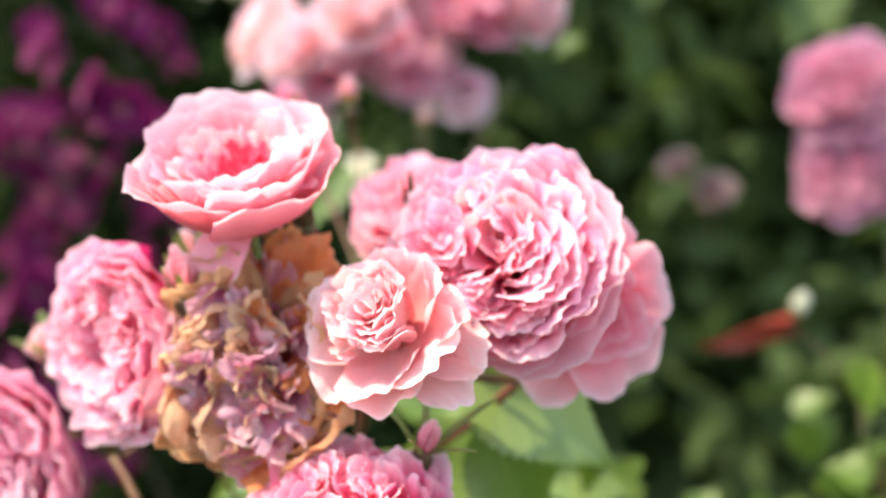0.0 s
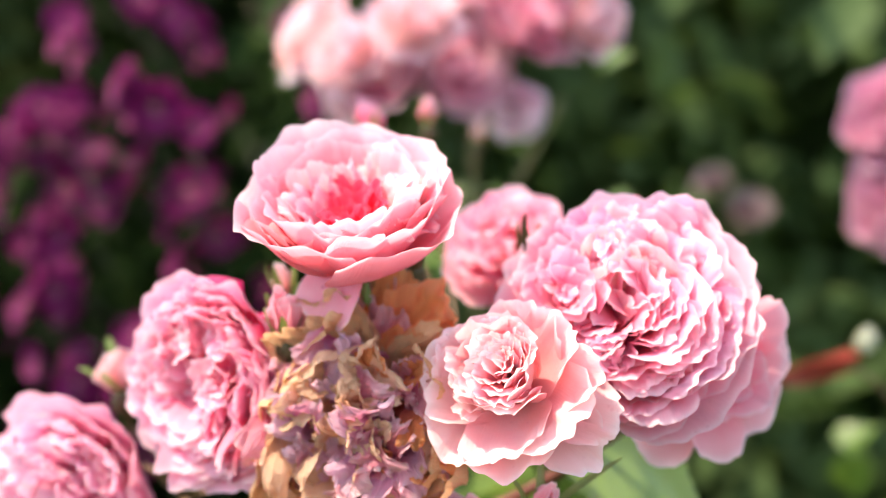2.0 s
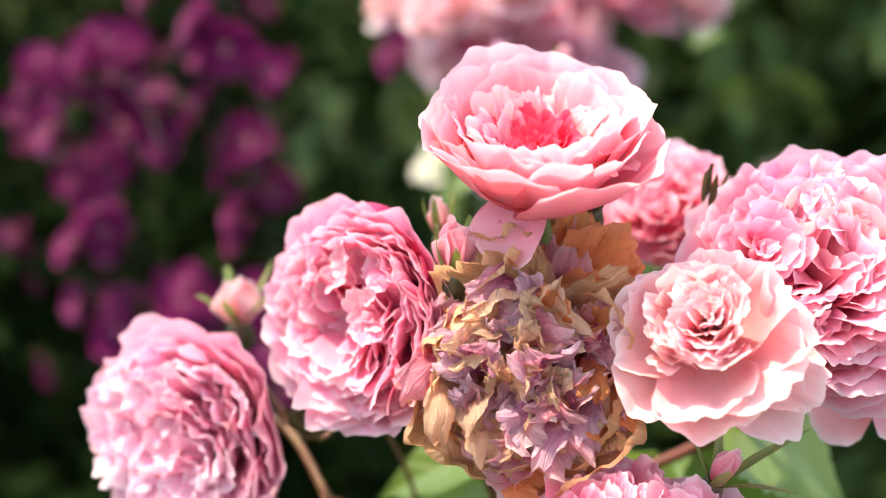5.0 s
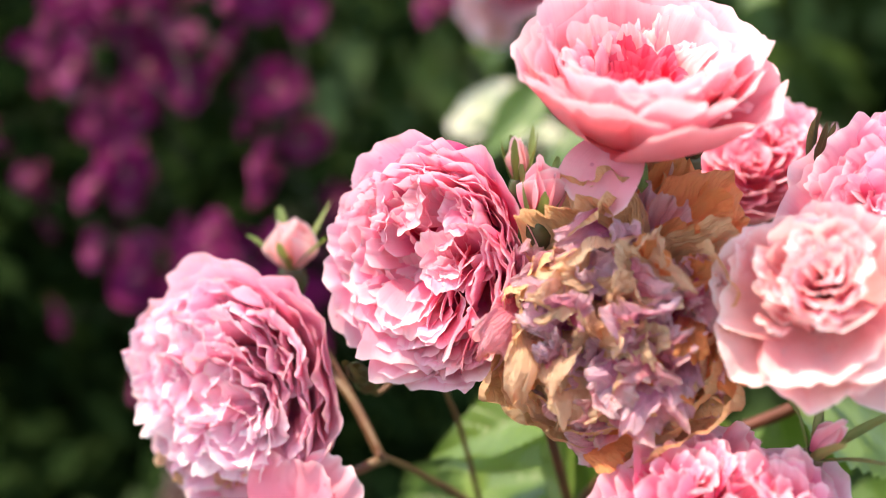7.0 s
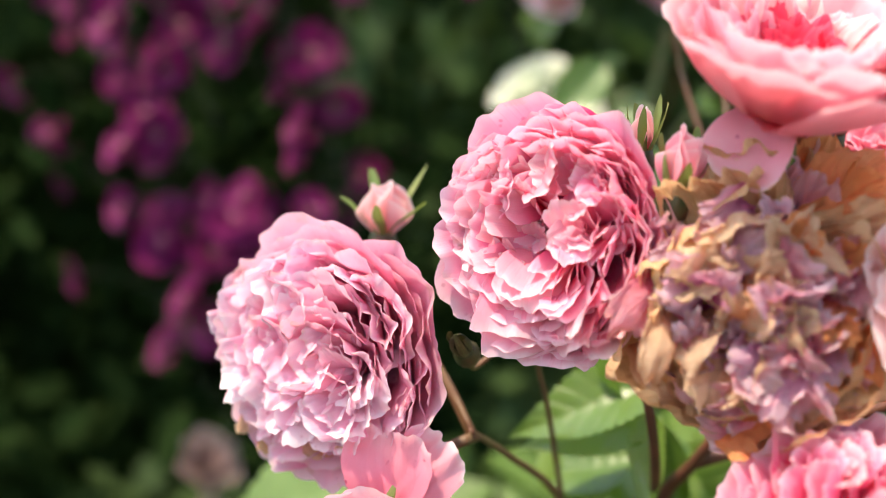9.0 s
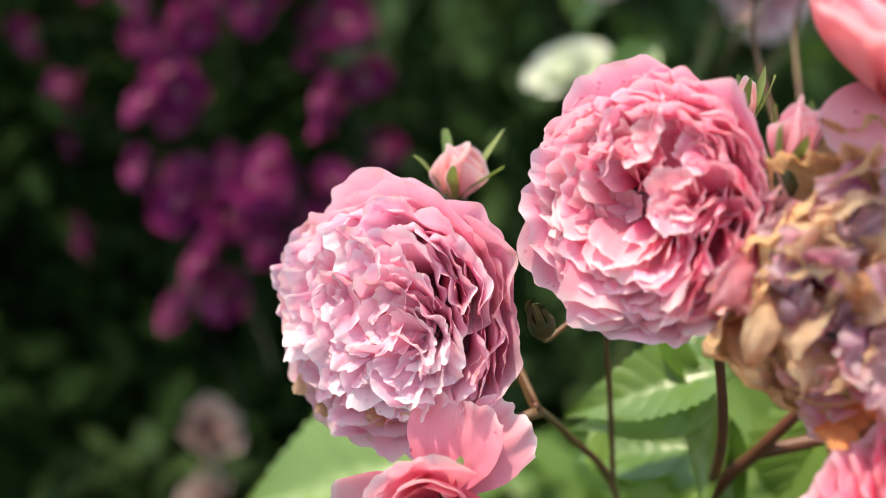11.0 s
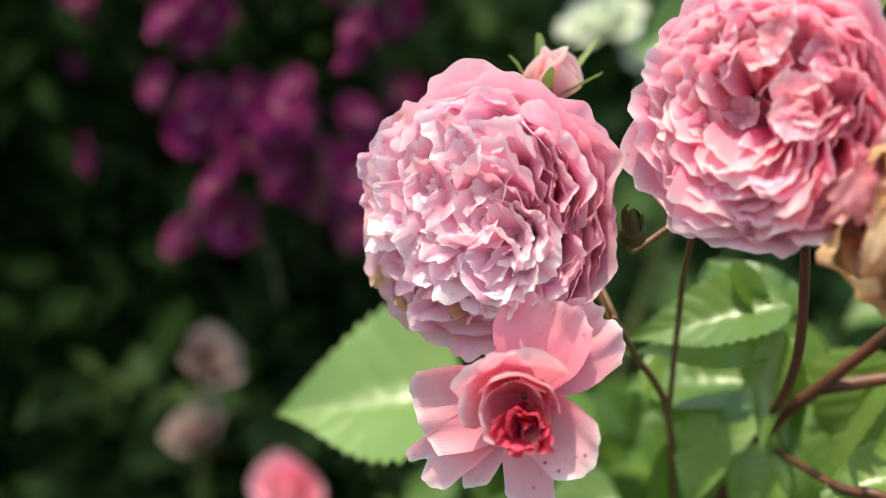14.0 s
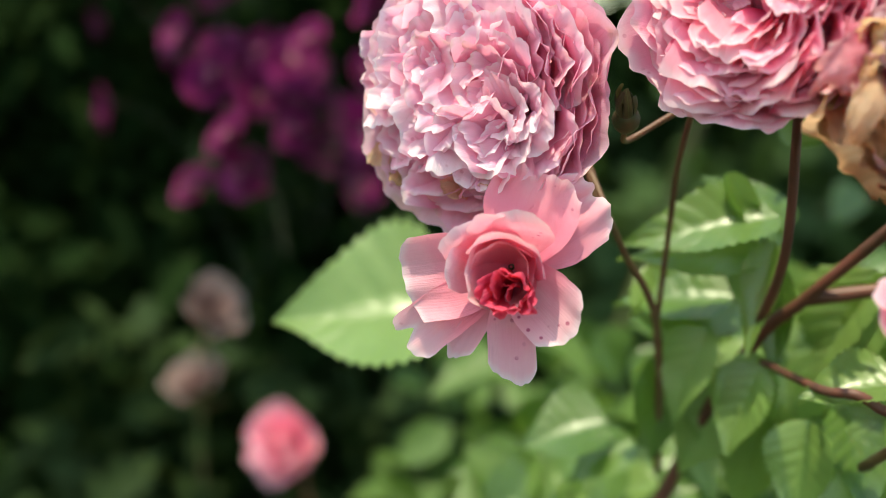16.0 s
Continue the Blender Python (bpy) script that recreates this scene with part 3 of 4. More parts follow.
def leaf_cloud(rng, places, size, up=0.6):
    """Many small folded leaves as one mesh: each has a foot, a tip and two sides."""
    n = len(places)
    d = rng.normal(size=(n, 3))
    d[:, 2] -= 0.3
    d /= np.linalg.norm(d, axis=1)[:, None]
    nz = rng.normal(size=(n, 3)) * 0.6
    nz[:, 2] += up
    nz -= d * (nz * d).sum(1)[:, None]
    nz /= np.linalg.norm(nz, axis=1)[:, None]
    x = np.cross(d, nz)
    L = size * rng.uniform(0.6, 1.3, (n, 1))
    W = L * rng.uniform(0.28, 0.36, (n, 1))
    p = places
    V = np.stack([p, p + d * L * 0.30 + x * W * 0.85 + nz * W * 0.25, p + d * L * 0.65 + x * W * 0.75 + nz * W * 0.2, p + d * L - nz * L * 0.12,
                  p + d * L * 0.65 - x * W * 0.75 + nz * W * 0.2, p + d * L * 0.30 - x * W * 0.85 + nz * W * 0.25], 1).reshape(-1, 3)
    F = [f for i in range(0, 6 * n, 6) for f in ((i, i + 1, i + 2, i + 3), (i, i + 3, i + 4, i + 5))]
    U = np.tile(np.array([(0, 0), (1, 0.3), (1, 0.65), (0, 1), (-1, 0.65), (-1, 0.3)]), (n, 1))
    return V, F, U


# ---- ground and the garden behind ----
def rough_sheet(name, nx, ny, x0, x1, y0, y1, height, mat):
    xs, ys = np.linspace(x0, x1, nx), np.linspace(y0, y1, ny)
    V = [(x, y, height(x, y)) for y in ys for x in xs]
    return mesh_from(name, V, grid_faces(nx, ny), mat)


ground = tagged(new("ground", rough_sheet("ground", 81, 81, -400, 400, -400, 400, lambda x, y: 0.0, SOIL)), "dark bare garden soil under the roses", "ground", kind="structure")
rng = np.random.default_rng(5)


def shrub_places(rng, n, x0, x1, y0, y1, z0, z1, scale=4.0, cut=-0.05):
    out = []
    while len(out) < n:
        p = Vector((rng.uniform(x0, x1), rng.uniform(y0, y1), rng.uniform(z0, z1)))
        top = z0 + (z1 - z0) * (0.86 + 0.30 * noise.noise(Vector((p.x * 2.3, p.y * 2.3, scale))))
        side = 0.16 * noise.noise(Vector((p.x * 3.1, p.z * 3.1, 7))) + 0.10 * (p.z / max(z1, 0.1)) ** 3
        end = 0.25 * noise.noise(Vector((3, p.y * 3, p.z * 2.2)))
        plan = abs((2 * p.x - x0 - x1) / (x1 - x0)) ** 3 + abs((2 * p.y - y0 - y1) / (y1 - y0)) ** 5
        if z1 > 1.2 and plan > 0.95 + 0.5 * noise.noise(Vector((p.x * 2.7, p.y * 2.7, 1))):
            continue
        if z1 > 1.2 and (p.z > top or p.y < y0 + (0.10 + side if z0 < 1 else 0.0) or p.x > x1 - 0.25 + end or p.x < x0 + 0.15 + end * 0.3):
            continue
        if noise.noise(p * scale) + 0.4 * noise.noise(p * scale * 2.6) > cut:
            out.append(p)
    return np.array(out)


V, F, U = leaf_cloud(rng, np.concatenate([
    shrub_places(rng, 9000, -0.60, 1.9, 1.30, 2.0, 0.0, 1.7, cut=-0.3),
    shrub_places(rng, 14000, -0.9, 2.6, 1.9, 2.7, 0.0, 1.9, cut=-0.9),
]), 0.085)
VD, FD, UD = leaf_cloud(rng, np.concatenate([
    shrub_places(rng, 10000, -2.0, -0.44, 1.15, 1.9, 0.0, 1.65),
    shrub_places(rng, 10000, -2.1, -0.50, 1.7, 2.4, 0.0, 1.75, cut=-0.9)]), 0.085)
tall = tagged(new("tall_shrub", mesh_from("tall_shrub", VD, FD, SHADELEAF, UD)), "tall shrub behind the roses, its deep shade put into the leaf colour", "shrub", kind="stuff")
hedge = tagged(new("background_shrub", mesh_from("background_shrub", V, F, FARLEAF, U)), "dense dark green shrub foliage behind the roses", "shrub", kind="stuff")
# the last two blocks fill the shaded gap with near-black leaves
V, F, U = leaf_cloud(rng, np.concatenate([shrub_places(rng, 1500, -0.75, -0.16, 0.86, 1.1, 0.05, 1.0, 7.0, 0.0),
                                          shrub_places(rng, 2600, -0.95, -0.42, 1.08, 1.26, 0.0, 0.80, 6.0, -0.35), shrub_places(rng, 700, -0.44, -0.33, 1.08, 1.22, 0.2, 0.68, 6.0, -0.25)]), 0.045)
low = tagged(new("magenta_shrub", mesh_from("magenta_shrub", V, F, DEEPSHADELEAF, U)), "green leaves of the magenta-flowered shrub, near black to stand for deep shade", "shrub", kind="stuff")
V, F, U = leaf_cloud(rng, np.concatenate([shrub_places(rng, 800, -0.16, 0.20, 0.47, 0.66, 0.30, 0.72, 9.0, 0.0), shrub_places(rng, 500, -0.2, 0.5, 0.66, 0.95, 0.05, 0.62, 6.0, 0.0)]), 0.045, 0.8)
under = tagged(new("rose_foliage", mesh_from("rose_foliage", V, F, MIDLEAF, U)), "green leaves low inside the rose bushes", "foliage", kind="stuff")

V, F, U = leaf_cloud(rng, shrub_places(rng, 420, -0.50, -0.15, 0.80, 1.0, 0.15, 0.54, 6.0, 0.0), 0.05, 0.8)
tagged(new("low_foliage", mesh_from("low_foliage", V, F, SHADELEAF, U)), "green leaves low down, dimmed in colour to stand for shade", "foliage", kind="stuff")

# ---- the near bush: canes and leaves ----
bush = tagged(new("rose_bush"), "rose bush with reddish canes and serrated green leaves", "rose bush")
CANES = [
    ("cane", [(-0.08, 0.50, -0.02), (-0.075, 0.48, 0.4), (-0.07, 0.43, 0.72), (-0.065, 0.41, 0.801), (-0.057, 0.397, 0.828), (-0.044, 0.383, 0.863), (-0.038, 0.378, 0.885)], 0.0032, 0.0017, RED_STEM),
    ("cane", [(0.05, 0.50, -0.02), (0.05, 0.44, 0.5), (0.015, 0.37, 0.785), (-0.032, 0.360, 0.812), (-0.048, 0.368, 0.809), (-0.061, 0.400, 0.802)], 0.0024, 0.0012, RED_STEM),
    ("cane", [(-0.066, 0.408, 0.803), (-0.073, 0.372, 0.843), (-0.087, 0.362, 0.886), (-0.092, 0.36, 0.905)], 0.0017, 0.0013, RED_STEM),
    ("cane", [(-0.075, 0.43, 0.74), (-0.098, 0.405, 0.800), (-0.118, 0.382, 0.825), (-0.130, 0.358, 0.842)], 0.0014, 0.0010, STEM),
    ("cane", [(-0.098, 0.405, 0.800), (-0.108, 0.392, 0.84), (-0.113, 0.379, 0.860), (-0.116, 0.368, 0.886)], 0.0010, 0.0009, STEM),
    ("cane", [(-0.057, 0.397, 0.828), (-0.01, 0.395, 0.855), (0.02, 0.385, 0.880)], 0.0024, 0.0018, RED_STEM),
    ("cane", [(0.02, 0.385, 0.880), (0.01, 0.41, 0.90), (-0.005, 0.415, 0.915)], 0.0017, 0.0014, GREEN_STEM),
]
for nm, pts, r0, r1, mat in CANES:
    part(nm, mesh_from(nm, *tube(pts, r0, r1, 10, 8, 0.12), mat), bush)

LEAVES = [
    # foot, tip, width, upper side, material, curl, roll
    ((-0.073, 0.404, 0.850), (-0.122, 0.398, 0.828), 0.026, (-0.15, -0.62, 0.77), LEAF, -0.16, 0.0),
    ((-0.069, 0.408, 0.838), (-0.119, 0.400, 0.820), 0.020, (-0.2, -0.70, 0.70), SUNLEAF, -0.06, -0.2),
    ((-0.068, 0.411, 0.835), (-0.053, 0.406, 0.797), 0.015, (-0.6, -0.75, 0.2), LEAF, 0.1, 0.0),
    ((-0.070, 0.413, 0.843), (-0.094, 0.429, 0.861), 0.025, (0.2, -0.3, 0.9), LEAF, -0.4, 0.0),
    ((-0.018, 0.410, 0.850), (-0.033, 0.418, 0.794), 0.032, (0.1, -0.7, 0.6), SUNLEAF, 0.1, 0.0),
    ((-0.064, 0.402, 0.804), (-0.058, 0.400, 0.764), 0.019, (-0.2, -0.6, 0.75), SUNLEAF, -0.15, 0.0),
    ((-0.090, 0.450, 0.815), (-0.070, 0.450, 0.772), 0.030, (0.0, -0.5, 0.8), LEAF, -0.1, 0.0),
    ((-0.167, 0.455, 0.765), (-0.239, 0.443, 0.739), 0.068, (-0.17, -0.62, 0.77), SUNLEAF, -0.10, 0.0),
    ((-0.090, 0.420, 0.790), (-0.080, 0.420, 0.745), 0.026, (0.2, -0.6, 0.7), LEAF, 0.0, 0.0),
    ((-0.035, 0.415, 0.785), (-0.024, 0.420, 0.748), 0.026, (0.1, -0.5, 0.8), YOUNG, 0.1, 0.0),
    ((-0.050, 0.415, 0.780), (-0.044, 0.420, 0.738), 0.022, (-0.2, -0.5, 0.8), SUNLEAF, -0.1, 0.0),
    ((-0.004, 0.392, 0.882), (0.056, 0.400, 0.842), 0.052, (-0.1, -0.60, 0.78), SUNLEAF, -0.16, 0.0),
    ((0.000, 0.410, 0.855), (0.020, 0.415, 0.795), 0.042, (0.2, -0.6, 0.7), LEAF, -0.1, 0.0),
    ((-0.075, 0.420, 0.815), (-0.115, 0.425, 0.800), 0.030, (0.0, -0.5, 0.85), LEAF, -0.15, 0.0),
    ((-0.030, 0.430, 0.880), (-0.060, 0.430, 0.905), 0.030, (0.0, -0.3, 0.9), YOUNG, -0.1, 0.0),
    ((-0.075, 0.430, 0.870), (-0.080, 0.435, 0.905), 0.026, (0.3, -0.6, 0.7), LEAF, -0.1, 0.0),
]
# mostly leaf_sunlit: painted sun lifts leaves that the roses overshadow
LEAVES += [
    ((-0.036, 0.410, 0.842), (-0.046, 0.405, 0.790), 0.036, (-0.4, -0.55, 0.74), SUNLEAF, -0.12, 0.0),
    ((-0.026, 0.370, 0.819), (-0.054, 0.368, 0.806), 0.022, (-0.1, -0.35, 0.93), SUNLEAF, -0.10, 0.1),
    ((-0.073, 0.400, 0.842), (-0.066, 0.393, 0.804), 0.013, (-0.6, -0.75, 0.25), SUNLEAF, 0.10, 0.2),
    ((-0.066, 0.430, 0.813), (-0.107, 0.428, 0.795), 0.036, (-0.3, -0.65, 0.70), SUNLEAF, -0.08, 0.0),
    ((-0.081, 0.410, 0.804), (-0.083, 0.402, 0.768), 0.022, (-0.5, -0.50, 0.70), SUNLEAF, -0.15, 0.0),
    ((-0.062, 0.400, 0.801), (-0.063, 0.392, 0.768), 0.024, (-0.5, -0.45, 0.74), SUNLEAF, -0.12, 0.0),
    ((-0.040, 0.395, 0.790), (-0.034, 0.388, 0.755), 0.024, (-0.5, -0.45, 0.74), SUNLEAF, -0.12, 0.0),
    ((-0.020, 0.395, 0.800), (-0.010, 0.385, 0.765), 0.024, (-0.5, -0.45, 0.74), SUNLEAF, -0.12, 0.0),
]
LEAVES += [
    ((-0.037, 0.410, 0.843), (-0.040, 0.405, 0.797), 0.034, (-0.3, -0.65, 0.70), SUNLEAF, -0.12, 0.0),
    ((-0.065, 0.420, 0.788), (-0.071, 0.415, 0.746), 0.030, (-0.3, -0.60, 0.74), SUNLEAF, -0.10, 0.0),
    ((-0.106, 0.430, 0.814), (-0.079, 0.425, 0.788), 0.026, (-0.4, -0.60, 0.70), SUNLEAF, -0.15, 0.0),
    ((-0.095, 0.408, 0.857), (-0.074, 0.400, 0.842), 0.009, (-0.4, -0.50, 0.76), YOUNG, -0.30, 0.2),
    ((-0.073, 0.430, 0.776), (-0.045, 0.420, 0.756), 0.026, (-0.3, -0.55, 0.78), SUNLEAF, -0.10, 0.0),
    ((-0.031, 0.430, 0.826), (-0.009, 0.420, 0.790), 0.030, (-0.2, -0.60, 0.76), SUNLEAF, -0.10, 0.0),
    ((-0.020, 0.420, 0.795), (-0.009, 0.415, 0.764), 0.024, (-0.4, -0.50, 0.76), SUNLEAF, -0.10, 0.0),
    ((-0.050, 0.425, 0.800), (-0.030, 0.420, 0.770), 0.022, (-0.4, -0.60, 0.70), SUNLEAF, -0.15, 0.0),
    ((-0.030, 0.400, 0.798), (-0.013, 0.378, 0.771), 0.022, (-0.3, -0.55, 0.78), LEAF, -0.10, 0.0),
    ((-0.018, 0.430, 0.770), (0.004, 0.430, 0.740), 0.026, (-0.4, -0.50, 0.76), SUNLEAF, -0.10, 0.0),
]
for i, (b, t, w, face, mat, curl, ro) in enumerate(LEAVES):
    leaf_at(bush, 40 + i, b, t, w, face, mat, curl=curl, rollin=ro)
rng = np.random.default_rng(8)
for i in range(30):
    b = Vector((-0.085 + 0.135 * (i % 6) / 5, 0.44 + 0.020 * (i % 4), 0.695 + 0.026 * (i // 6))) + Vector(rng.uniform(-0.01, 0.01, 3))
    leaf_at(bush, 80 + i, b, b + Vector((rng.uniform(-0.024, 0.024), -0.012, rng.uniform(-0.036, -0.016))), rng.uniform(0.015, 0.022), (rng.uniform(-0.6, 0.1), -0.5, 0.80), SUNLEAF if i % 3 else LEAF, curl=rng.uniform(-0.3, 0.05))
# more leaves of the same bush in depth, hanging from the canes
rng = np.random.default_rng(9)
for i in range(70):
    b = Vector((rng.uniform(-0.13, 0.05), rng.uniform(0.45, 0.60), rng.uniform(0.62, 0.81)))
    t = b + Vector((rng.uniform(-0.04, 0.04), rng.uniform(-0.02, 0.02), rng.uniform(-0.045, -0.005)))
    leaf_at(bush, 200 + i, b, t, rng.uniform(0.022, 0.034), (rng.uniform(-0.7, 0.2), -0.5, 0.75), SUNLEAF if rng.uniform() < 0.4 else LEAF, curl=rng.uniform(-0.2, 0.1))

# ---- roses of the near bush ----
THREE_PART = [("whorl", 0.35, 0.2, 8, 0.34, None), ("whorl", -0.3, 0.25, 8, 0.34, None), ("whorl", 0.0, -0.35, 8, 0.34, None), ("stack", 0, 0, 90, 0.4, 0.85, 4, 0.5, 0.8, None), ("stack", 0, 0, -30, 0.4, 0.85, 4, 0.5, 0.8, None), ("stack", 0, 0, 210, 0.4, 0.85, 4, 0.5, 0.8, None)]


def seeded(n):
    return np.random.default_rng(n)


# open cup-shaped rose on top
r = seeded(11)
R = 0.0330
soft = dict(k=0.85, crumple=0.014, tip=0.14, jag=0.008)
it = ring(r, 5, 1.34 * R, 1.50 * R, 88, 24, ROSY, 4.2, roll=34, ruf=0.030, cup=0.74, frill=0.006, **soft)
it += ring(r, 5, 1.32 * R, 1.40 * R, 84, 14, ROSY, 0.5, roll=34, ruf=0.034, cup=0.70, frill=0.008, **soft)
it += ring(r, 5, 1.28 * R, 1.20 * R, 78, 6, ROSY, 0.2, roll=26, ruf=0.035, cup=0.62, frill=0.010, **soft)
it += ring(r, 5, 1.22 * R, 0.95 * R, 70, 4, ROSY, 0.9, roll=30, ruf=0.05, frill=0.014, crumple=0.02, tip=0.14)
it += ring(r, 6, 1.10 * R, 0.70 * R, 64, 16, PALE, 0.3, roll=46, ruf=0.06, notch=0.06, frill=0.03, crumple=0.03, wob=10)
it += ring(r, 8, 0.98 * R, 0.52 * R, 60, 20, PINK, 0.5, roll=50, ruf=0.07, notch=0.08, frill=0.04, crumple=0.04, wob=12)
it += ring(r, 8, 0.84 * R, 0.42 * R, 54, 16, PINK, 0.9, roll=44, ruf=0.08, frill=0.05, crumple=0.05, wob=12)
it += ring(r, 9, 1.04 * R, 0.40 * R, 62, 10, PALE, 0.7, roll=60, ruf=0.10, notch=0.10, frill=0.05, crumple=0.06, wob=16)
core = ring(r, 8, 0.76 * R, 0.38 * R, 48, 18, HEART, 0.5, roll=34, ruf=0.08, frill=0.05, crumple=0.05, wob=12)
core += ring(r, 8, 0.68 * R, 0.34 * R, 38, 14, HEART, 0.5, roll=30, ruf=0.10, frill=0.05, crumple=0.05, wob=12)
core += ring(r, 7, 0.60 * R, 0.28 * R, 24, 8, HEART, 0.2, roll=20, ruf=0.12, frill=0.04, crumple=0.06, wob=14)
core += ring(r, 5, 0.50 * R, 0.22 * R, 14, 6, HEART, 0.2, ruf=0.12, crumple=0.06)
it += [((P + np.array((-0.07 * R, 0.07 * R, 0)), F, U), mt) for (P, F, U), mt in core]
P, F, U = sheet(r, 0.027, 0.023, 92, 146, k=0.8, cup=1.2, ruf=0.04, notch=0.06, tip=0.3)
it.append(((turned(P, radians(240), (0, 0, 0.001)), F, U), SALMON))
top_rose = rose("open cup-shaped pink rose with a deep pink heart", (-0.0605, 0.333, 0.9555), (0.03, -0.42, 0.90), 0, it, R, r, [(-0.052, 0.352, 0.92), (-0.044, 0.376, 0.878)], 0.015, 176)

# big quartered rose
r = seeded(112)
it = whorled(r, 0.0385, PINK, PINK, [
    ("whorl", -0.42, 0.12, 13, 0.40, None), ("stack", -0.18, -0.18, -105, 0.05, 0.48, 7, 0.34, 0.60, None), ("whorl", -0.16, -0.42, 6, 0.16, MAUVE),
    ("stack", 0.10, -0.08, -38, 0.05, 0.80, 14, 0.30, 0.90, None), ("stack", 0.12, 0.08, 22, 0.10, 0.75, 6, 0.60, 1.0, None),
    ("fan", 0.02, 0.15, 55, 130, 0.15, 0.75, 15, 0.42, None), ("stack", 0.05, 0.20, 82, 0.15, 0.72, 7, 0.5, 0.7, PALE),
    ("stack", -0.10, 0.15, 150, 0.45, 0.85, 4, 0.6, 0.8, None), ("stack", -0.05, -0.25, -75, 0.35, 0.75, 5, 0.5, 0.8, None)],
    eye=(0.04, 0.02), flat=4, layers=4, dip=0.05, back=36, lay=18, mixed=lambda g: PINK if g.uniform() < 0.7 else MAUVE)
big_rose = rose("large full pink rose with quartered ruffled petals", (0.024, 0.350, 0.928), (-0.08, -0.82, 0.52), 10, it, 0.035, r, [(0.03, 0.38, 0.90), (0.02, 0.386, 0.881)], 0.02, 130)

# pale loose rose in front
r = seeded(13)
R = 0.0255
it = []
for n, L, W, a0, up, wide, ro in ((6, 1.18, 1.15, 80, 14, 44, 40), (5, 1.18, 1.15, 70, 8, 38, 40)):
    for i in range(n):
        th = 360 * (i + r.uniform(-0.25, 0.25)) / n + 40 * n
        openness = 0.5 + 0.5 * math.cos(radians(th + 50))
        P, F, U = sheet(r, L * R * (0.95 + 0.12 * openness), W * R * r.uniform(0.85, 1.2), a0, up + (wide - up) * openness + r.uniform(-8, 8), roll=ro * r.uniform(0.4, 1.2), frill=0.010, ruf=0.075, jag=0.012, tip=0.14, cup=r.uniform(0.6, 0.9), crumple=0.022)
        it.append(((turned(P, radians(th)), F, U), PALE))
for th, a1 in ((326, 88), (350, 82)):
    P, F, U = sheet(r, 1.24 * R, 0.90 * R, 92, a1, cup=1.1, ruf=0.05, jag=0.016, frill=0.01, crumple=0.02)
    it.append(((turned(P, radians(th), (0, 0, -0.06 * R)), F, U), PALE))
it += ring(r, 4, 1.16 * R, 1.05 * R, 50, 0, PALE, 0.2, roll=44, frill=0.010, tip=0.12, ruf=0.06, cup=0.5, base_r=0.02 * R, wob=12, crumple=0.025)
it += whorled(r, 0.80 * R, PALE, PALE, [("whorl", 0.14, 0.16, 5, 0.20, None), ("stack", 0.10, 0.16, 62, 0.10, 0.48, 4, 0.5, 0.8, None), ("stack", 0.05, 0.12, 150, 0.12, 0.52, 4, 0.5, 0.8, None), ("stack", 0.12, 0.14, -30, 0.12, 0.36, 2, 0.4, 0.5, ROSY), ("stack", -0.1, -0.1, 200, 0.10, 0.55, 4, 0.7, 1.0, None), ("stack", 0.1, -0.1, -80, 0.10, 0.60, 5, 0.7, 1.1, None), ("stack", 0.1, 0.1, 20, 0.30, 0.6, 3, 0.6, 0.9, None)],
    eye=(0.1, 0.15), dome=1.30, fall=0.25, dip=0.04, guards=False, back=8, rough=0.035, high=0.9, mixed=lambda g: PALE if g.uniform() < 0.7 else ROSY)
pale_rose = rose("pale shell-pink rose, half open with ruffled petals", (-0.009, 0.316, 0.919), (-0.22, -0.80, 0.56), 0, it, R, r, [(0.005, 0.36, 0.89), (0.019, 0.384, 0.880)], 0.016, 120)

# loose rose behind the big one
r = seeded(14)
R = 0.0265
it = ring(r, 5, 1.3 * R, 1.2 * R, 84, 64, ROSY, 0.2, roll=30, ruf=0.04)
it += ring(r, 5, 1.2 * R, 1.0 * R, 74, 34, ROSY, 0.9, roll=20, ruf=0.04)
it += ring(r, 6, 1.0 * R, 0.7 * R, 60, 15, PINK, 0.2, roll=20, ruf=0.06)
it += ring(r, 6, 0.8 * R, 0.5 * R, 40, 5, PINK, 0.2, ruf=0.06)
behind_rose = rose("loose rosy-pink rose tucked behind a larger bloom", (0.045, 0.366, 0.913), (0.42, -0.70, -0.05), 0, it, R, r, [(0.035, 0.38, 0.895), (0.021, 0.387, 0.879)], 0.016, 120)

# withered rose
r = seeded(15)
R = 0.036
it = withered(r, R)
dry_rose = rose("withered rose with brown papery outer petals and lilac crumpled ones", (-0.058, 0.333, 0.905), (-0.02, -0.98, 0.10), 0, it, R, r, [(-0.05, 0.37, 0.90), (-0.040, 0.379, 0.884)], 0.016, 120)

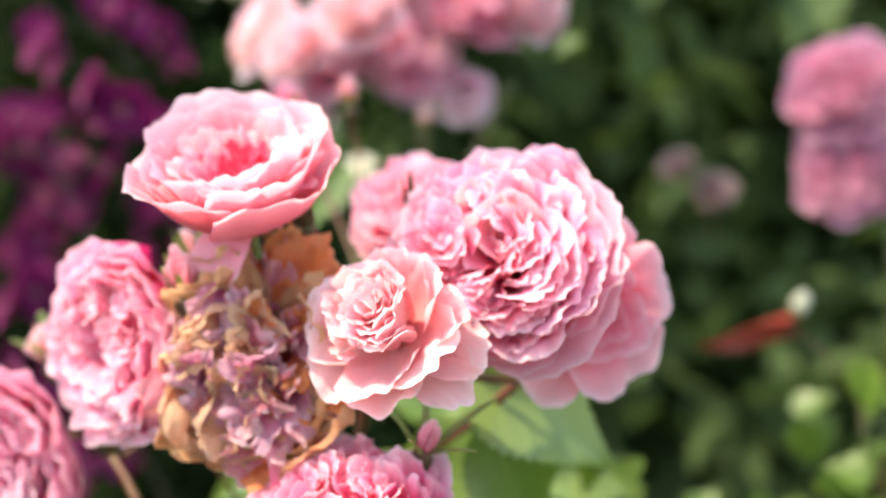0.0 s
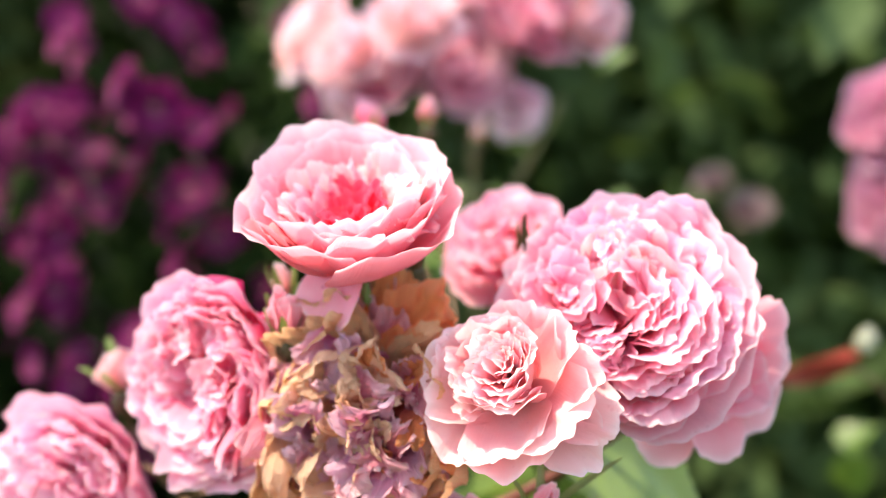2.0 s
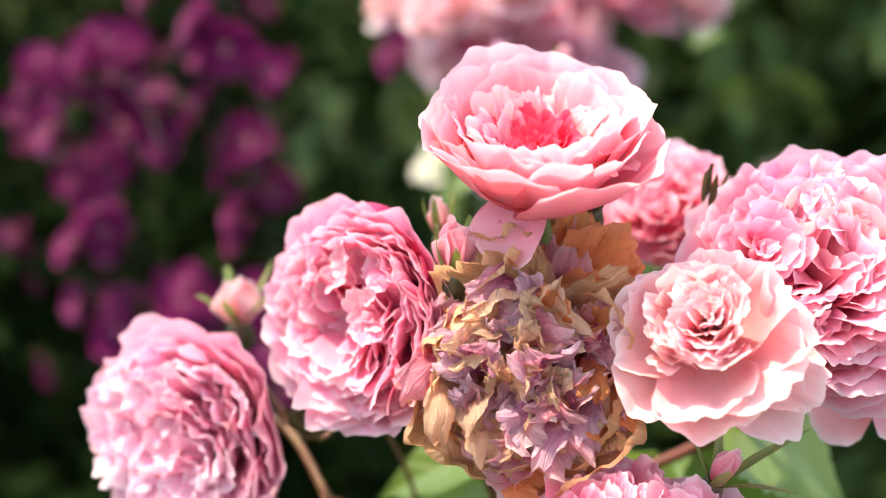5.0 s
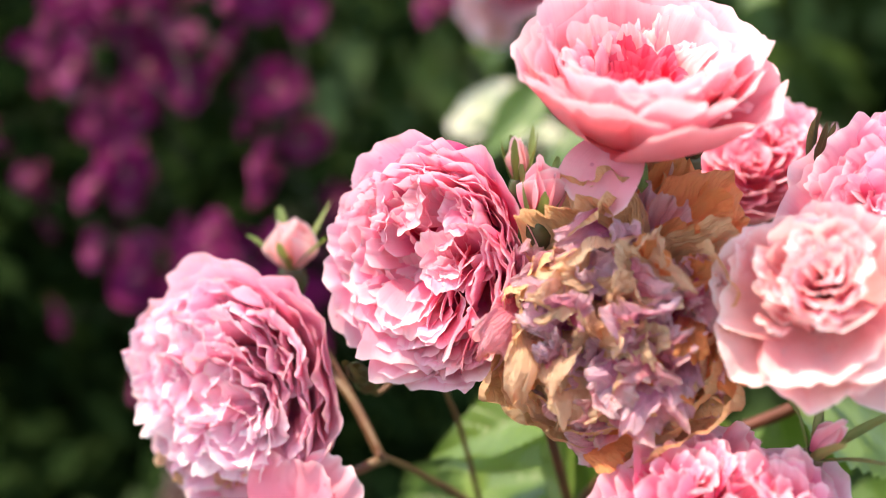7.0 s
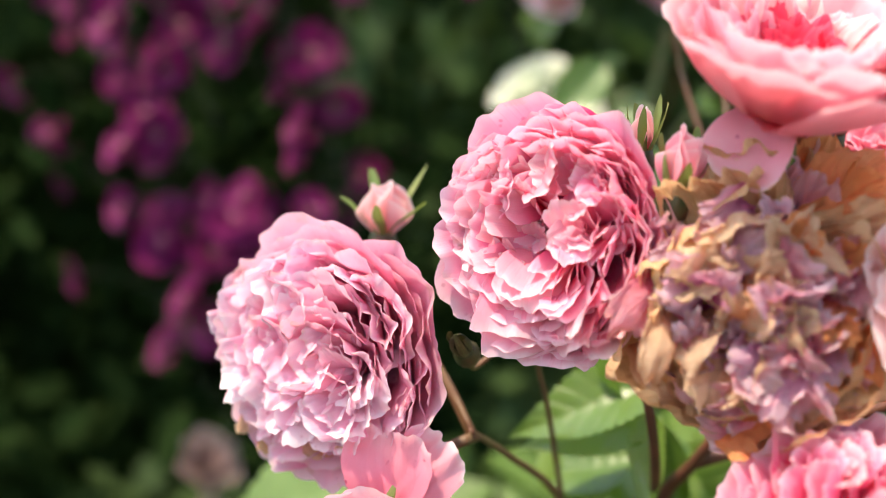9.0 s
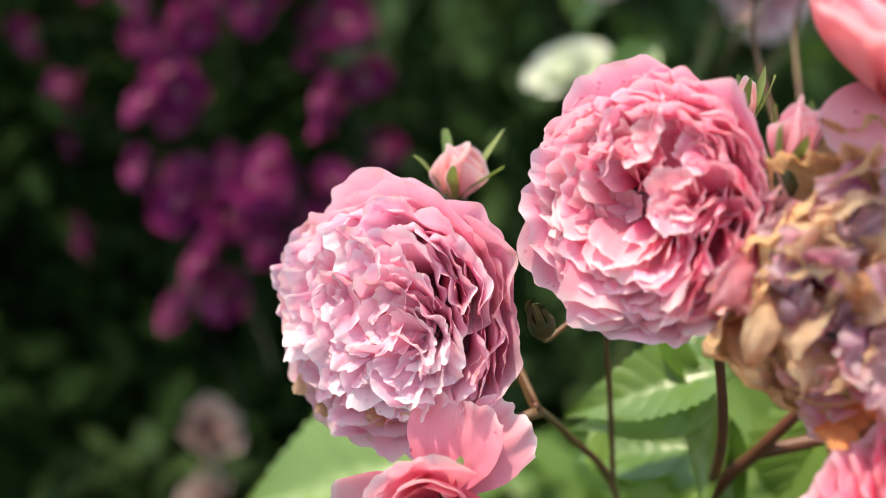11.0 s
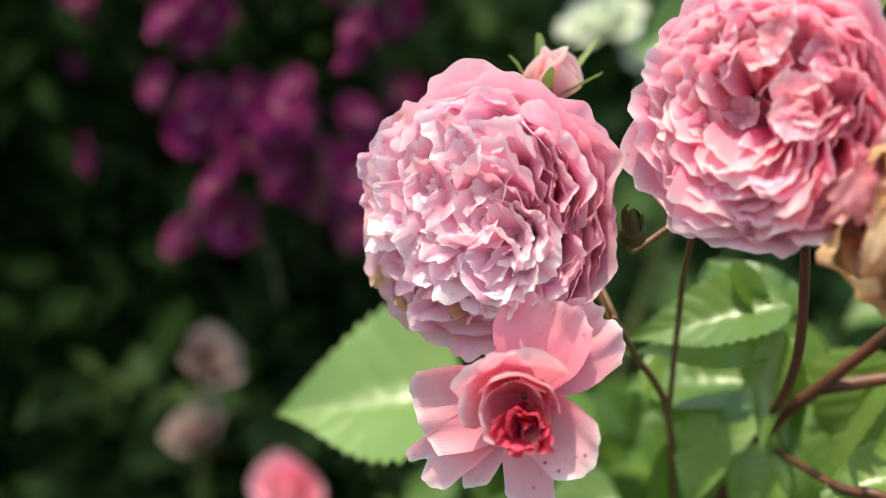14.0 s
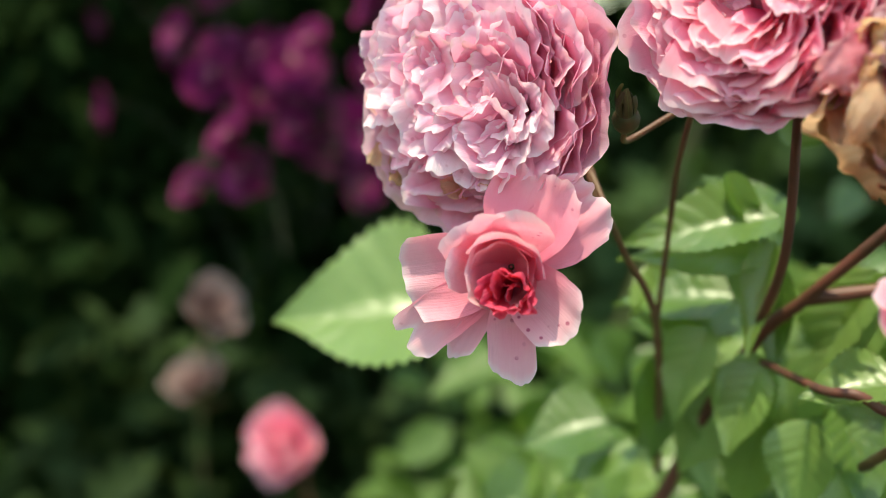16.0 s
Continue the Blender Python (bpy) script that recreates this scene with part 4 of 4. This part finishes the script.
# deep pink rose turned aside
r = seeded(66)
it = whorled(r, 0.0362, DEEP, DEEP, [
    ("whorl", -0.16, 0.04, 8, 0.13, FADED), ("fan", -0.28, -0.04, 0, 360, 0.02, 0.14, 8, 0.22, FADED), ("fan", -0.16, 0.08, 40, 135, 0.30, 0.86, 14, 0.44, None), ("stack", -0.16, 0.10, 80, 0.25, 0.80, 6, 0.4, 0.6, PINK),
    ("fan", -0.10, 0.05, -35, 40, 0.34, 0.80, 9, 0.42, None), ("whorl", 0.30, 0.04, 6, 0.24, PINK), ("whorl", 0.50, 0.36, 6, 0.24, None), ("stack", -0.25, 0.10, 178, 0.20, 0.66, 5, 0.6, 0.95, PINK),
    ("stack", -0.12, -0.05, -97, 0.15, 0.84, 8, 0.6, 1.25, None), ("stack", -0.12, -0.10, -80, 0.22, 0.80, 5, 0.6, 1.1, None), ("stack", 0.10, -0.20, -42, 0.20, 0.72, 6, 0.5, 0.9, None), ("stack", -0.20, 0.15, 140, 0.20, 0.72, 6, 0.4, 0.7, None)],
    eye=(-0.16, 0.04), flat=-18, layers=7, dome=0.80, dip=0.44, lay=17, deep=DEEP, mixed=lambda g: DEEP if g.uniform() < 0.72 else PINK)
side_rose = rose("deep pink full rose turned sideways, layered outer petals", (-0.1046, 0.346, 0.9120), (-0.45, -0.89, 0.06), 20, it, 0.0362, r, [(-0.090, 0.362, 0.905), (-0.091, 0.361, 0.90)], 0.016, 110)

# mauve-pink rose at the end of the spray
r = seeded(17)
it = whorled(r, 0.0395, MAUVE, FADED, [
    ("stack", 0.22, 0.22, 38, 0.05, 0.62, 5, 0.40, 0.75, None), ("stack", 0.30, -0.16, 40, 0.02, 0.40, 3, 0.36, 0.44, PEARL), ("stack", 0.28, -0.18, -55, 0.10, 0.44, 4, 0.36, 0.46, PEARL), ("stack", 0.2, -0.1, -12, 0.25, 0.66, 4, 0.40, 0.60, None), ("stack", 0.12, 0.12, 84, 0.12, 0.74, 5, 0.5, 0.75, None), ("fan", 0.06, 0.12, 85, 150, 0.25, 0.80, 6, 0.48, None), ("whorl", -0.26, 0.14, 6, 0.22, None),
    ("stack", -0.1, 0.1, 178, 0.35, 0.86, 5, 0.40, 0.55, None), ("fan", 0.10, 0.0, 200, 285, 0.30, 0.85, 14, 0.40, None), ("stack", 0.05, 0.05, -95, 0.20, 0.82, 5, 0.44, 0.6, None), ("stack", 0.10, 0.10, 215, 0.15, 0.80, 6, 0.36, 0.5, None),
    ("stack", -0.1, 0.1, 140, 0.35, 0.85, 4, 0.5, 0.7, None), ("fan", 0.10, 0.05, 0, 360, 0.06, 0.20, 7, 0.26, FADED), ("stack", 0.1, -0.05, -50, 0.62, 0.85, 3, 0.5, 0.6, FADED)],
    eye=(0.12, 0.05), flat=-12, layers=6, dip=0.14, rough=0.026, lay=23, mixed=lambda g: MAUVE if g.uniform() < 0.62 else (PEARL if g.uniform() < 0.6 else FADED))
for ang, rad, L, mt in ((-20, 0.34, 0.30, PEARL), (-48, 0.30, 0.26, CREAM), (-62, 0.46, 0.30, PEARL), (-75, 0.60, 0.30, CREAM), (-38, 0.52, 0.28, PEARL), (150, 0.30, 0.26, PEARL), (165, 0.42, 0.24, LILAC), (-90, 0.72, 0.30, CREAM), (228, 0.82, 0.34, BROWN), (214, 0.86, 0.30, CREAM)):
    P, F, U = sheet(r, L * 0.0385, 0.24 * 0.0385, 20, r.uniform(30, 70), cup=0.5, ruf=0.10, crumple=0.10, frill=0.02)
    a = radians(ang)
    it.append(((turned(P, r.uniform(0, 6.28), (rad * 0.0385 * math.cos(a), rad * 0.0385 * math.sin(a), 0.0385 * (0.55 - 0.26 * rad * rad))), F, U), mt))
mauve_rose = rose("mauve-pink full rose with faded, browning lower petals", (-0.1690, 0.362, 0.8630), (-0.30, -0.95, 0.06), 14, it, 0.0395, r, [(-0.145, 0.374, 0.855), (-0.128, 0.36, 0.838)], 0.016, 110)

# small salmon rose hanging below
r = seeded(18)
R = 0.0212
it = []
for th, L, W, a0, a1, ro, no in ((208, 1.46, 1.20, 78, 98, 10, 0.0), (236, 1.86, 0.74, 84, 100, 6, 0.14), (258, 1.46, 0.40, 84, 98, 0, 0.0), (291, 1.52, 0.66, 82, 96, 8, 0.0), (338, 1.24, 0.95, 66, 62, 16, 0.0), (124, 1.14, 1.5, 56, 12, 120, 0.0), (162, 1.14, 1.25, 58, 10, 84, 0.0)):
    P, F, U = sheet(r, L * R, W * R, a0, a1, cup=0.8, ruf=0.04, notch=no, roll=ro, jag=0.005, tip=0.16, frill=0.004, crumple=0.018)
    it.append(((turned(P, radians(th)), F, U), SALMON))
for th, L, W, a0, a1, ro in ((196, 1.02, 1.15, 50, 2, 30), (335, 1.02, 1.05, 48, -4, 12), (92, 1.14, 1.25, 52, -10, 60), (262, 0.82, 1.1, 52, 10, 18), (130, 1.02, 1.0, 44, -4, 22), (30, 1.00, 0.9, 42, -6, 12)):
    P, F, U = sheet(r, L * R, W * R, a0, a1, cup=0.44, ruf=0.03, roll=ro, jag=0.006, tip=0.14, foot=0.6, crumple=0.015)
    it.append(((turned(P, radians(th)), F, U), SALMON))
heart = ring(r, 4, 1.04 * R, 0.62 * R, 28, 0, CRIMSON, 0.4, roll=34, cup=0.45, ruf=0.08, frill=0.012, crumple=0.02)
heart += ring(r, 5, 1.05 * R, 0.46 * R, 20, 4, CRIMSON, 0.1, roll=24, cup=0.45, ruf=0.11, wob=10, frill=0.02, crumple=0.03)
heart += ring(r, 4, 1.06 * R, 0.30 * R, 10, 4, CRIMSON, 0.1, ruf=0.12, cup=0.45, wob=12, crumple=0.03)
it += [((P + np.array((0.16 * R, -0.20 * R, 0)), F, U), mt) for (P, F, U), mt in heart]
for th, L, W, bz in ((92, 1.30, 1.25, -0.10), (58, 1.42, 1.05, -0.22)):
    P, F, U = sheet(r, L * R, W * R, 96, 90, cup=1.4, ruf=0.07, notch=0.10, jag=0.014, tip=0.14, frill=0.012, crumple=0.05)
    it.append(((turned(P, radians(th), (0, 0, bz * R)), F, U), SALMON))
small_rose = rose("small salmon-pink rose with a crimson heart and drooping torn petals", (-0.149, 0.322, 0.8245), (-0.05, -0.96, 0.12), 0, it, R, r, [(-0.142, 0.352, 0.832), (-0.129, 0.358, 0.840)], 0.012, 120)

# rose low in front, seen from above its rim
r = seeded(19)
it = whorled(r, 0.0325, DEEP, DEEP, [("whorl", 0.35, 0.25, 9, 0.34, None), ("whorl", -0.35, 0.2, 9, 0.34, None), ("whorl", 0.0, -0.35, 8, 0.30, None), ("stack", 0.0, -0.1, -90, 0.3, 0.85, 6, 0.5, 0.8, None), ("stack", 0.0, 0.0, -25, 0.4, 0.85, 5, 0.5, 0.8, None), ("stack", 0.0, 0.0, 205, 0.4, 0.85, 5, 0.5, 0.8, None), ("fan", 0, 0.1, 40, 140, 0.2, 0.8, 10, 0.4, None)], flat=10, layers=4, mixed=lambda g: DEEP if g.uniform() < 0.5 else PINK)
low_rose = rose("full mid-pink rose facing upwards below the spray", (-0.026, 0.298, 0.853), (-0.05, -0.42, 0.9), 0, it, 0.0325, r, [(-0.024, 0.32, 0.832), (-0.022, 0.383, 0.785)], 0.02, 130)

# roses a hand's width behind
for sd, base, axis, R, mat in ((20, (-0.020, 0.410, 0.937), (-0.1, -0.7, 0.65), 0.025, PINK), (22, (0.012, 0.415, 0.925), (0.2, -0.5, 0.8), 0.026, ROSY)):
    r = seeded(sd)
    it = whorled(r, R, mat, mat, THREE_PART, layers=4)
    rose("soft pink rose on a short stalk behind the spray", base, axis, 0, it, R, r, [(-0.008, 0.416, 0.918), (-0.005, 0.415, 0.914)], 0.014, 120)

# ---- buds ----
rose_bud("pink bud with spreading green sepals", (-0.169, 0.383, 0.894), (-0.02, -0.2, 1), 0.0150, [(-0.160, 0.382, 0.872), (-0.145, 0.375, 0.856), (-0.129, 0.359, 0.841)], 3, PALE, 44, 1.6, fat=1.6)
rose_bud("closed brown-green bud on a thin stalk", (-0.134, 0.347, 0.872), (-0.15, -0.60, 0.45), 0.0115, [(-0.122, 0.366, 0.872), (-0.115, 0.368, 0.88)], 4, CRIMSON, -26, 1.0, petals=False)
rose_bud("closed green bud under the top rose", (-0.044, 0.342, 0.951), (0.15, -0.3, 1), 0.011, [(-0.042, 0.362, 0.92), (-0.040, 0.378, 0.886)], 5, CRIMSON, -26, 0.9, petals=False)
rose_bud("slim pink bud with long green sepals", (-0.092, 0.356, 0.937), (-0.12, -0.1, 1), 0.0105, [(-0.089, 0.378, 0.912), (-0.091, 0.361, 0.902)], 6, PALE, 8, 1.5)
rose_bud("salmon bud showing colour beside the withered rose", (-0.083, 0.324, 0.933), (0.05, -0.2, 1), 0.0135, [(-0.082, 0.365, 0.90), (-0.090, 0.361, 0.893)], 7, SALMON, 20, 1.0, fat=1.3)
rose_bud("closed bud with curling brown sepals", (-0.009, 0.356, 0.951), (0.1, -0.2, 1), 0.0110, [(0.004, 0.385, 0.92), (0.012, 0.395, 0.893)], 8, CRIMSON, 2, 1.25, petals=False)
rose_bud("small crimson bud with thread-like sepals", (-0.004, 0.314, 0.880), (0.35, -0.3, 0.8), 0.011, [(-0.012, 0.335, 0.85), (-0.02, 0.384, 0.785)], 9, SALMON, 62, 2.4)

# ---- roses and leaves further back ----
back = tagged(new("rose_bush"), "second rose bush out of focus behind the first", "rose bush")
for pts, r0, r1 in (([(-0.07, 0.85, -0.02), (-0.08, 0.78, 0.5), (-0.085, 0.745, 0.85), (-0.08, 0.74, 0.96)], 0.005, 0.003),
                    ([(-0.085, 0.745, 0.85), (-0.05, 0.735, 0.92), (-0.02, 0.735, 0.97)], 0.003, 0.002),
                    ([(0.22, 0.95, -0.02), (0.23, 0.86, 0.5), (0.235, 0.82, 0.85)], 0.004, 0.003),
                    ([(-0.12, 0.80, -0.02), (-0.17, 0.78, 0.25), (-0.215, 0.76, 0.43), (-0.225, 0.76, 0.45)], 0.003, 0.002),
                    ([(-0.24, 0.86, -0.02), (-0.31, 0.84, 0.30), (-0.358, 0.806, 0.515), (-0.367, 0.802, 0.575), (-0.366, 0.80, 0.580)], 0.003, 0.0016),
                    ([(0.20, 0.75, -0.02), (0.19, 0.68, 0.5), (0.185, 0.65, 0.78)], 0.003, 0.002)):
    part("cane", mesh_from("cane", *tube(pts, r0, r1, 8, 8), GREEN_STEM), back)
rng = np.random.default_rng(31)
for c, spread, n, mat in (((0.195, 0.63, 0.79), 0.022, 3, YOUNG), ((0.165, 0.63, 0.725), 0.03, 5, YOUNG), ((-0.085, 0.73, 0.90), 0.05, 14, LEAF), ((0.22, 0.82, 0.78), 0.06, 12, LEAF), ((0.10, 0.66, 0.62), 0.08, 18, LEAF), ((-0.09, 0.64, 0.90), 0.022, 4, LEAF)):
    for i in range(n):
        b = Vector(c) + Vector(rng.normal(size=3)) * spread
        leaf_at(back, 400 + i, b, b + Vector((rng.uniform(-0.03, 0.03), rng.uniform(-0.02, 0.01), rng.uniform(-0.04, 0.02))), 0.024, (rng.uniform(-0.4, 0.4), -0.4, 0.8), mat, curl=-0.1)
def far_bloom(seed, label, base, axis, outer, mid, R=0.034):
    r = seeded(seed)
    it = whorled(r, R, mid, outer, THREE_PART, layers=3, back=10, rough=0.03, mixed=lambda g: mid if g.uniform() < 0.5 else outer)
    return rose(label, base, axis, 0, it, R, r, [], 0.02, 120, "roses of the far cluster")


far_rose = far_bloom(41, "soft pink open rose in a cluster further back", (-0.128, 0.715, 0.990), (-0.3, -0.7, 0.5), FARPINK, MAUVE)
cream_rose = far_bloom(46, "pale cream-pink fading rose in a cluster further back", (-0.172, 0.735, 1.012), (-0.7, -0.4, 0.5), PEARL, PALE)
for i, (b, a) in enumerate((((-0.086, 0.735, 0.992), (0.2, -0.8, 0.3)), ((-0.080, 0.75, 1.035), (0.1, -0.3, 0.9)), ((-0.046, 0.735, 1.014), (0.5, -0.5, 0.6)), ((-0.13, 0.75, 1.050), (-0.3, -0.2, 0.9)))):
    copy_thing(far_rose, axis_frame(b, a, 50 * i))
for i, (b, a, s) in enumerate((((-0.008, 0.74, 1.020), (0.8, -0.5, 0.2), 0.8), ((-0.150, 0.72, 0.975), (-0.5, -0.6, -0.3), 0.7), ((-0.022, 0.75, 1.05), (0.4, -0.3, 0.8), 1.0), ((-0.150, 0.70, 1.000), (-0.3, -0.8, 0.4), 0.75), ((-0.105, 0.69, 1.020), (0.1, -0.8, 0.5), 0.8))):
    copy_thing(cream_rose, axis_frame(b, a, 70 * i) @ Matrix.Scale(s, 4))
far_bloom(47, "whitish fading rose hanging below the far cluster", (-0.055, 0.739, 0.968), (0.1, -0.8, -0.5), PEARL, PEARL, 0.022)
r = seeded(42)
it = whorled(r, 0.036, CARMINE, CARMINE, THREE_PART, layers=4, back=16)
right_rose = rose("blurred rose-pink bloom apart from the others", (0.199, 0.795, 0.941), (-0.2, -0.8, 0.3), 0, it, 0.036, r, [], 0.02, 120, "roses of the far cluster")
copy_thing(right_rose, axis_frame((0.203, 0.795, 0.889), (-0.2, -0.9, 0.2), 70))
copy_thing(right_rose, axis_frame((0.262, 0.81, 0.950), (0.2, -0.9, 0.2), 150))
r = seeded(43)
it = ring(r, 7, 0.028, 0.026, 78, 34, BLUSH_SHADE, roll=30, ruf=0.06) + ring(r, 7, 0.024, 0.022, 60, 20, BLUSH_SHADE, 0.4, roll=20, ruf=0.06) + ring(r, 6, 0.020, 0.015, 50, 26, BLUSH_SHADE, 0.2, roll=30, ruf=0.12) + ring(r, 4, 0.017, 0.010, 30, 20, BLUSH_SHADE, 0.5, roll=30, ruf=0.12)
blush_rose = rose("faded blush-coloured rose hanging low, petals darkened to stand for shade", (-0.360, 0.775, 0.592), (0.45, -0.45, 0.75), 0, it, 0.02, r, [(-0.366, 0.80, 0.578)], 0.014, 120, "faded roses")
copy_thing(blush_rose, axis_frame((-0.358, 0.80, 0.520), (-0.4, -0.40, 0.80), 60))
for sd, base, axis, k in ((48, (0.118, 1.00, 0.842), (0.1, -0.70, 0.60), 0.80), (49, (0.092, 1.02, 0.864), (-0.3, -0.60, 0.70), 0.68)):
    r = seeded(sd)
    it = ring(r, 7, 0.028 * k, 0.026 * k, 78, 34, DULL_SHADE, roll=30, ruf=0.06) + ring(r, 7, 0.024 * k, 0.022 * k, 60, 20, DULL_SHADE, 0.4, roll=20, ruf=0.06) + ring(r, 6, 0.020 * k, 0.015 * k, 50, 26, DULL_SHADE, 0.2, roll=30, ruf=0.12)
    rose("mauve spent rose by the shrub, dulled in colour to stand for shade", base, axis, 0, it, 0.02 * k, r, [(0.12, 1.10, 0.80), (0.13, 1.40, 0.72)], 0.014, 120, "faded roses")
r = seeded(44)
it = whorled(r, 0.027, DEEP, SALMON, THREE_PART, layers=3, back=8)
low_back = rose("pink rose low down behind the foliage", (-0.270, 0.745, 0.530), (-0.3, -0.75, 0.25), 30, it, 0.027, r, [(-0.255, 0.765, 0.50), (-0.22, 0.76, 0.44)], 0.014, 120, "faded roses")
r = seeded(45)
it = ring(r, 6, 0.032, 0.026, 84, 70, WHITE, roll=20, ruf=0.05) + ring(r, 6, 0.024, 0.018, 60, 30, WHITE, 0.4, ruf=0.05)
white_rose = rose("small white flower catching the sun", (-0.160, 0.815, 0.893), (-0.45, -0.45, 0.75), 0, it, 0.022, r, [], 0.012, 120, "white flowers")
copy_thing(white_rose, axis_frame((-0.130, 0.82, 0.880), (0.3, -0.4, 0.85), 40) @ Matrix.Scale(0.75, 4))
rose_bud("plump pink bud on a thin stalk behind the spray", (-0.087, 0.476, 0.978), (-0.15, -0.1, 1), 0.0135, [(-0.078, 0.478, 0.945), (-0.055, 0.45, 0.90), (-0.040, 0.40, 0.86)], 21, DEEP, 20, 1.0, fat=1.4)
rose_bud("small pale bud below the far cluster", (-0.070, 0.68, 0.950), (0.2, -0.2, 1), 0.011, [(-0.075, 0.71, 0.91), (-0.083, 0.744, 0.87)], 23, PALE, 25, 1.2)
rose_bud("small brownish bud on a thin stalk behind the spray", (-0.066, 0.497, 0.980), (0.05, -0.2, 1), 0.0110, [(-0.064, 0.495, 0.95), (-0.050, 0.45, 0.90), (-0.040, 0.40, 0.86)], 22, ROSY, 5, 0.9)
rose_bud("small whitish bud at the foot of a red leaf", (0.147, 0.632, 0.835), (0.2, -0.5, 0.8), 0.0125, [(0.160, 0.64, 0.81), (0.184, 0.65, 0.77)], 24, WHITE, 20, 0.8, fat=1.4)
red = leaf_at(back, 600, (0.152, 0.64, 0.836), (0.090, 0.64, 0.815), 0.022, (0.1, -0.6, -0.6), REDLEAF, "long red young leaf", fold=0.8, curl=0.05)

# ---- magenta flowers ----
def magenta_flower():
    r = seeded(61)
    fl = tagged(new("magenta_flower"), "small open magenta flower with a paler centre", "flower", "magenta flowers")
    petals_into(fl, ring(r, 5, 0.024, 0.026, 74, 66, MAGENTA, ruf=0.05, notch=0.10, cup=1.2, nu=9, nv=8) + ring(r, 5, 0.018, 0.018, 60, 45, MAGENTA, 0.6, ruf=0.05, nu=7, nv=7))
    V, F = lathe([(0.0, 0.0), (0.004, 0.002), (0.005, 0.005), (0.003, 0.007), (0.0, 0.0075)])
    part("flower_centre", mesh_from("flower_centre", V, F, STAMEN), fl, "pale reddish stamens")
    V, F = tube([(0, 0, 0.001), (0, 0, -0.02), (0, -0.03, -0.06), (0, -0.08, -0.08)], 0.0008, 0.0010, 6, 4)
    part("stalk", mesh_from("stalk", V, F, DARK_STEM), fl)
    return fl


# flowers seen clearly, then dimmer ones deeper in the shrub
MAG = [(-0.415, 0.809, 0.818), (-0.435, 0.845, 0.871), (-0.393, 0.824, 0.927), (-0.360, 0.852, 0.924), (-0.454, 0.788, 0.904), (-0.311, 0.782, 0.850), (-0.404, 0.880, 0.765), (-0.423, 0.811, 0.743), (-0.556, 0.899, 0.895), (-0.201, 0.836, 0.962), (-0.520, 0.880, 0.935), (-0.447, 0.837, 0.938), (-0.329, 0.857, 0.893), (-0.368, 0.800, 0.690), (-0.343, 0.798, 0.734), (-0.391, 0.856, 0.737), (-0.516, 0.884, 0.681), (-0.321, 0.861, 0.715), (-0.291, 0.788, 0.754), (-0.426, 0.871, 1.031), (-0.333, 0.851, 1.035), (-0.364, 0.884, 0.962), (-0.457, 0.866, 0.798), (-0.492, 0.885, 0.849), (-0.353, 0.780, 0.782), (-0.406, 0.790, 0.754), (-0.373, 0.800, 0.746), (-0.322, 0.790, 0.969), (-0.446, 0.800, 0.939)]
first = magenta_flower()
rng = np.random.default_rng(71)
for i, (x, y, z) in enumerate(MAG):
    m = axis_frame((x, y, z), (rng.uniform(-1.1, 1.1), -0.7, rng.uniform(-0.3, 1.1)), rng.uniform(0, 72))
    if i == 0:
        first.matrix_world = m
    else:
        copy_thing(first, m @ Matrix.Scale(rng.uniform(0.7, 1.0), 4))
    for k in range(int(rng.integers(1, 4)) if x > -0.47 else 0):
        near = Vector((x, y, z)) + Vector(rng.uniform(-1, 1, 3)) * 0.034
        copy_thing(first, axis_frame(near, (rng.uniform(-1.1, 1.1), -0.7, rng.uniform(-0.3, 1.1)), rng.uniform(0, 72)) @ Matrix.Scale(rng.uniform(0.6, 0.9), 4))

for i in range(36):
    p = Vector((rng.uniform(-0.62, -0.26), rng.uniform(0.92, 1.08), rng.uniform(0.68, 1.04)))
    copy_thing(first, axis_frame(p, (rng.uniform(-0.8, 0.8), -0.7, rng.uniform(-0.4, 0.8)), rng.uniform(0, 72)) @ Matrix.Scale(rng.uniform(0.55, 0.9), 4))
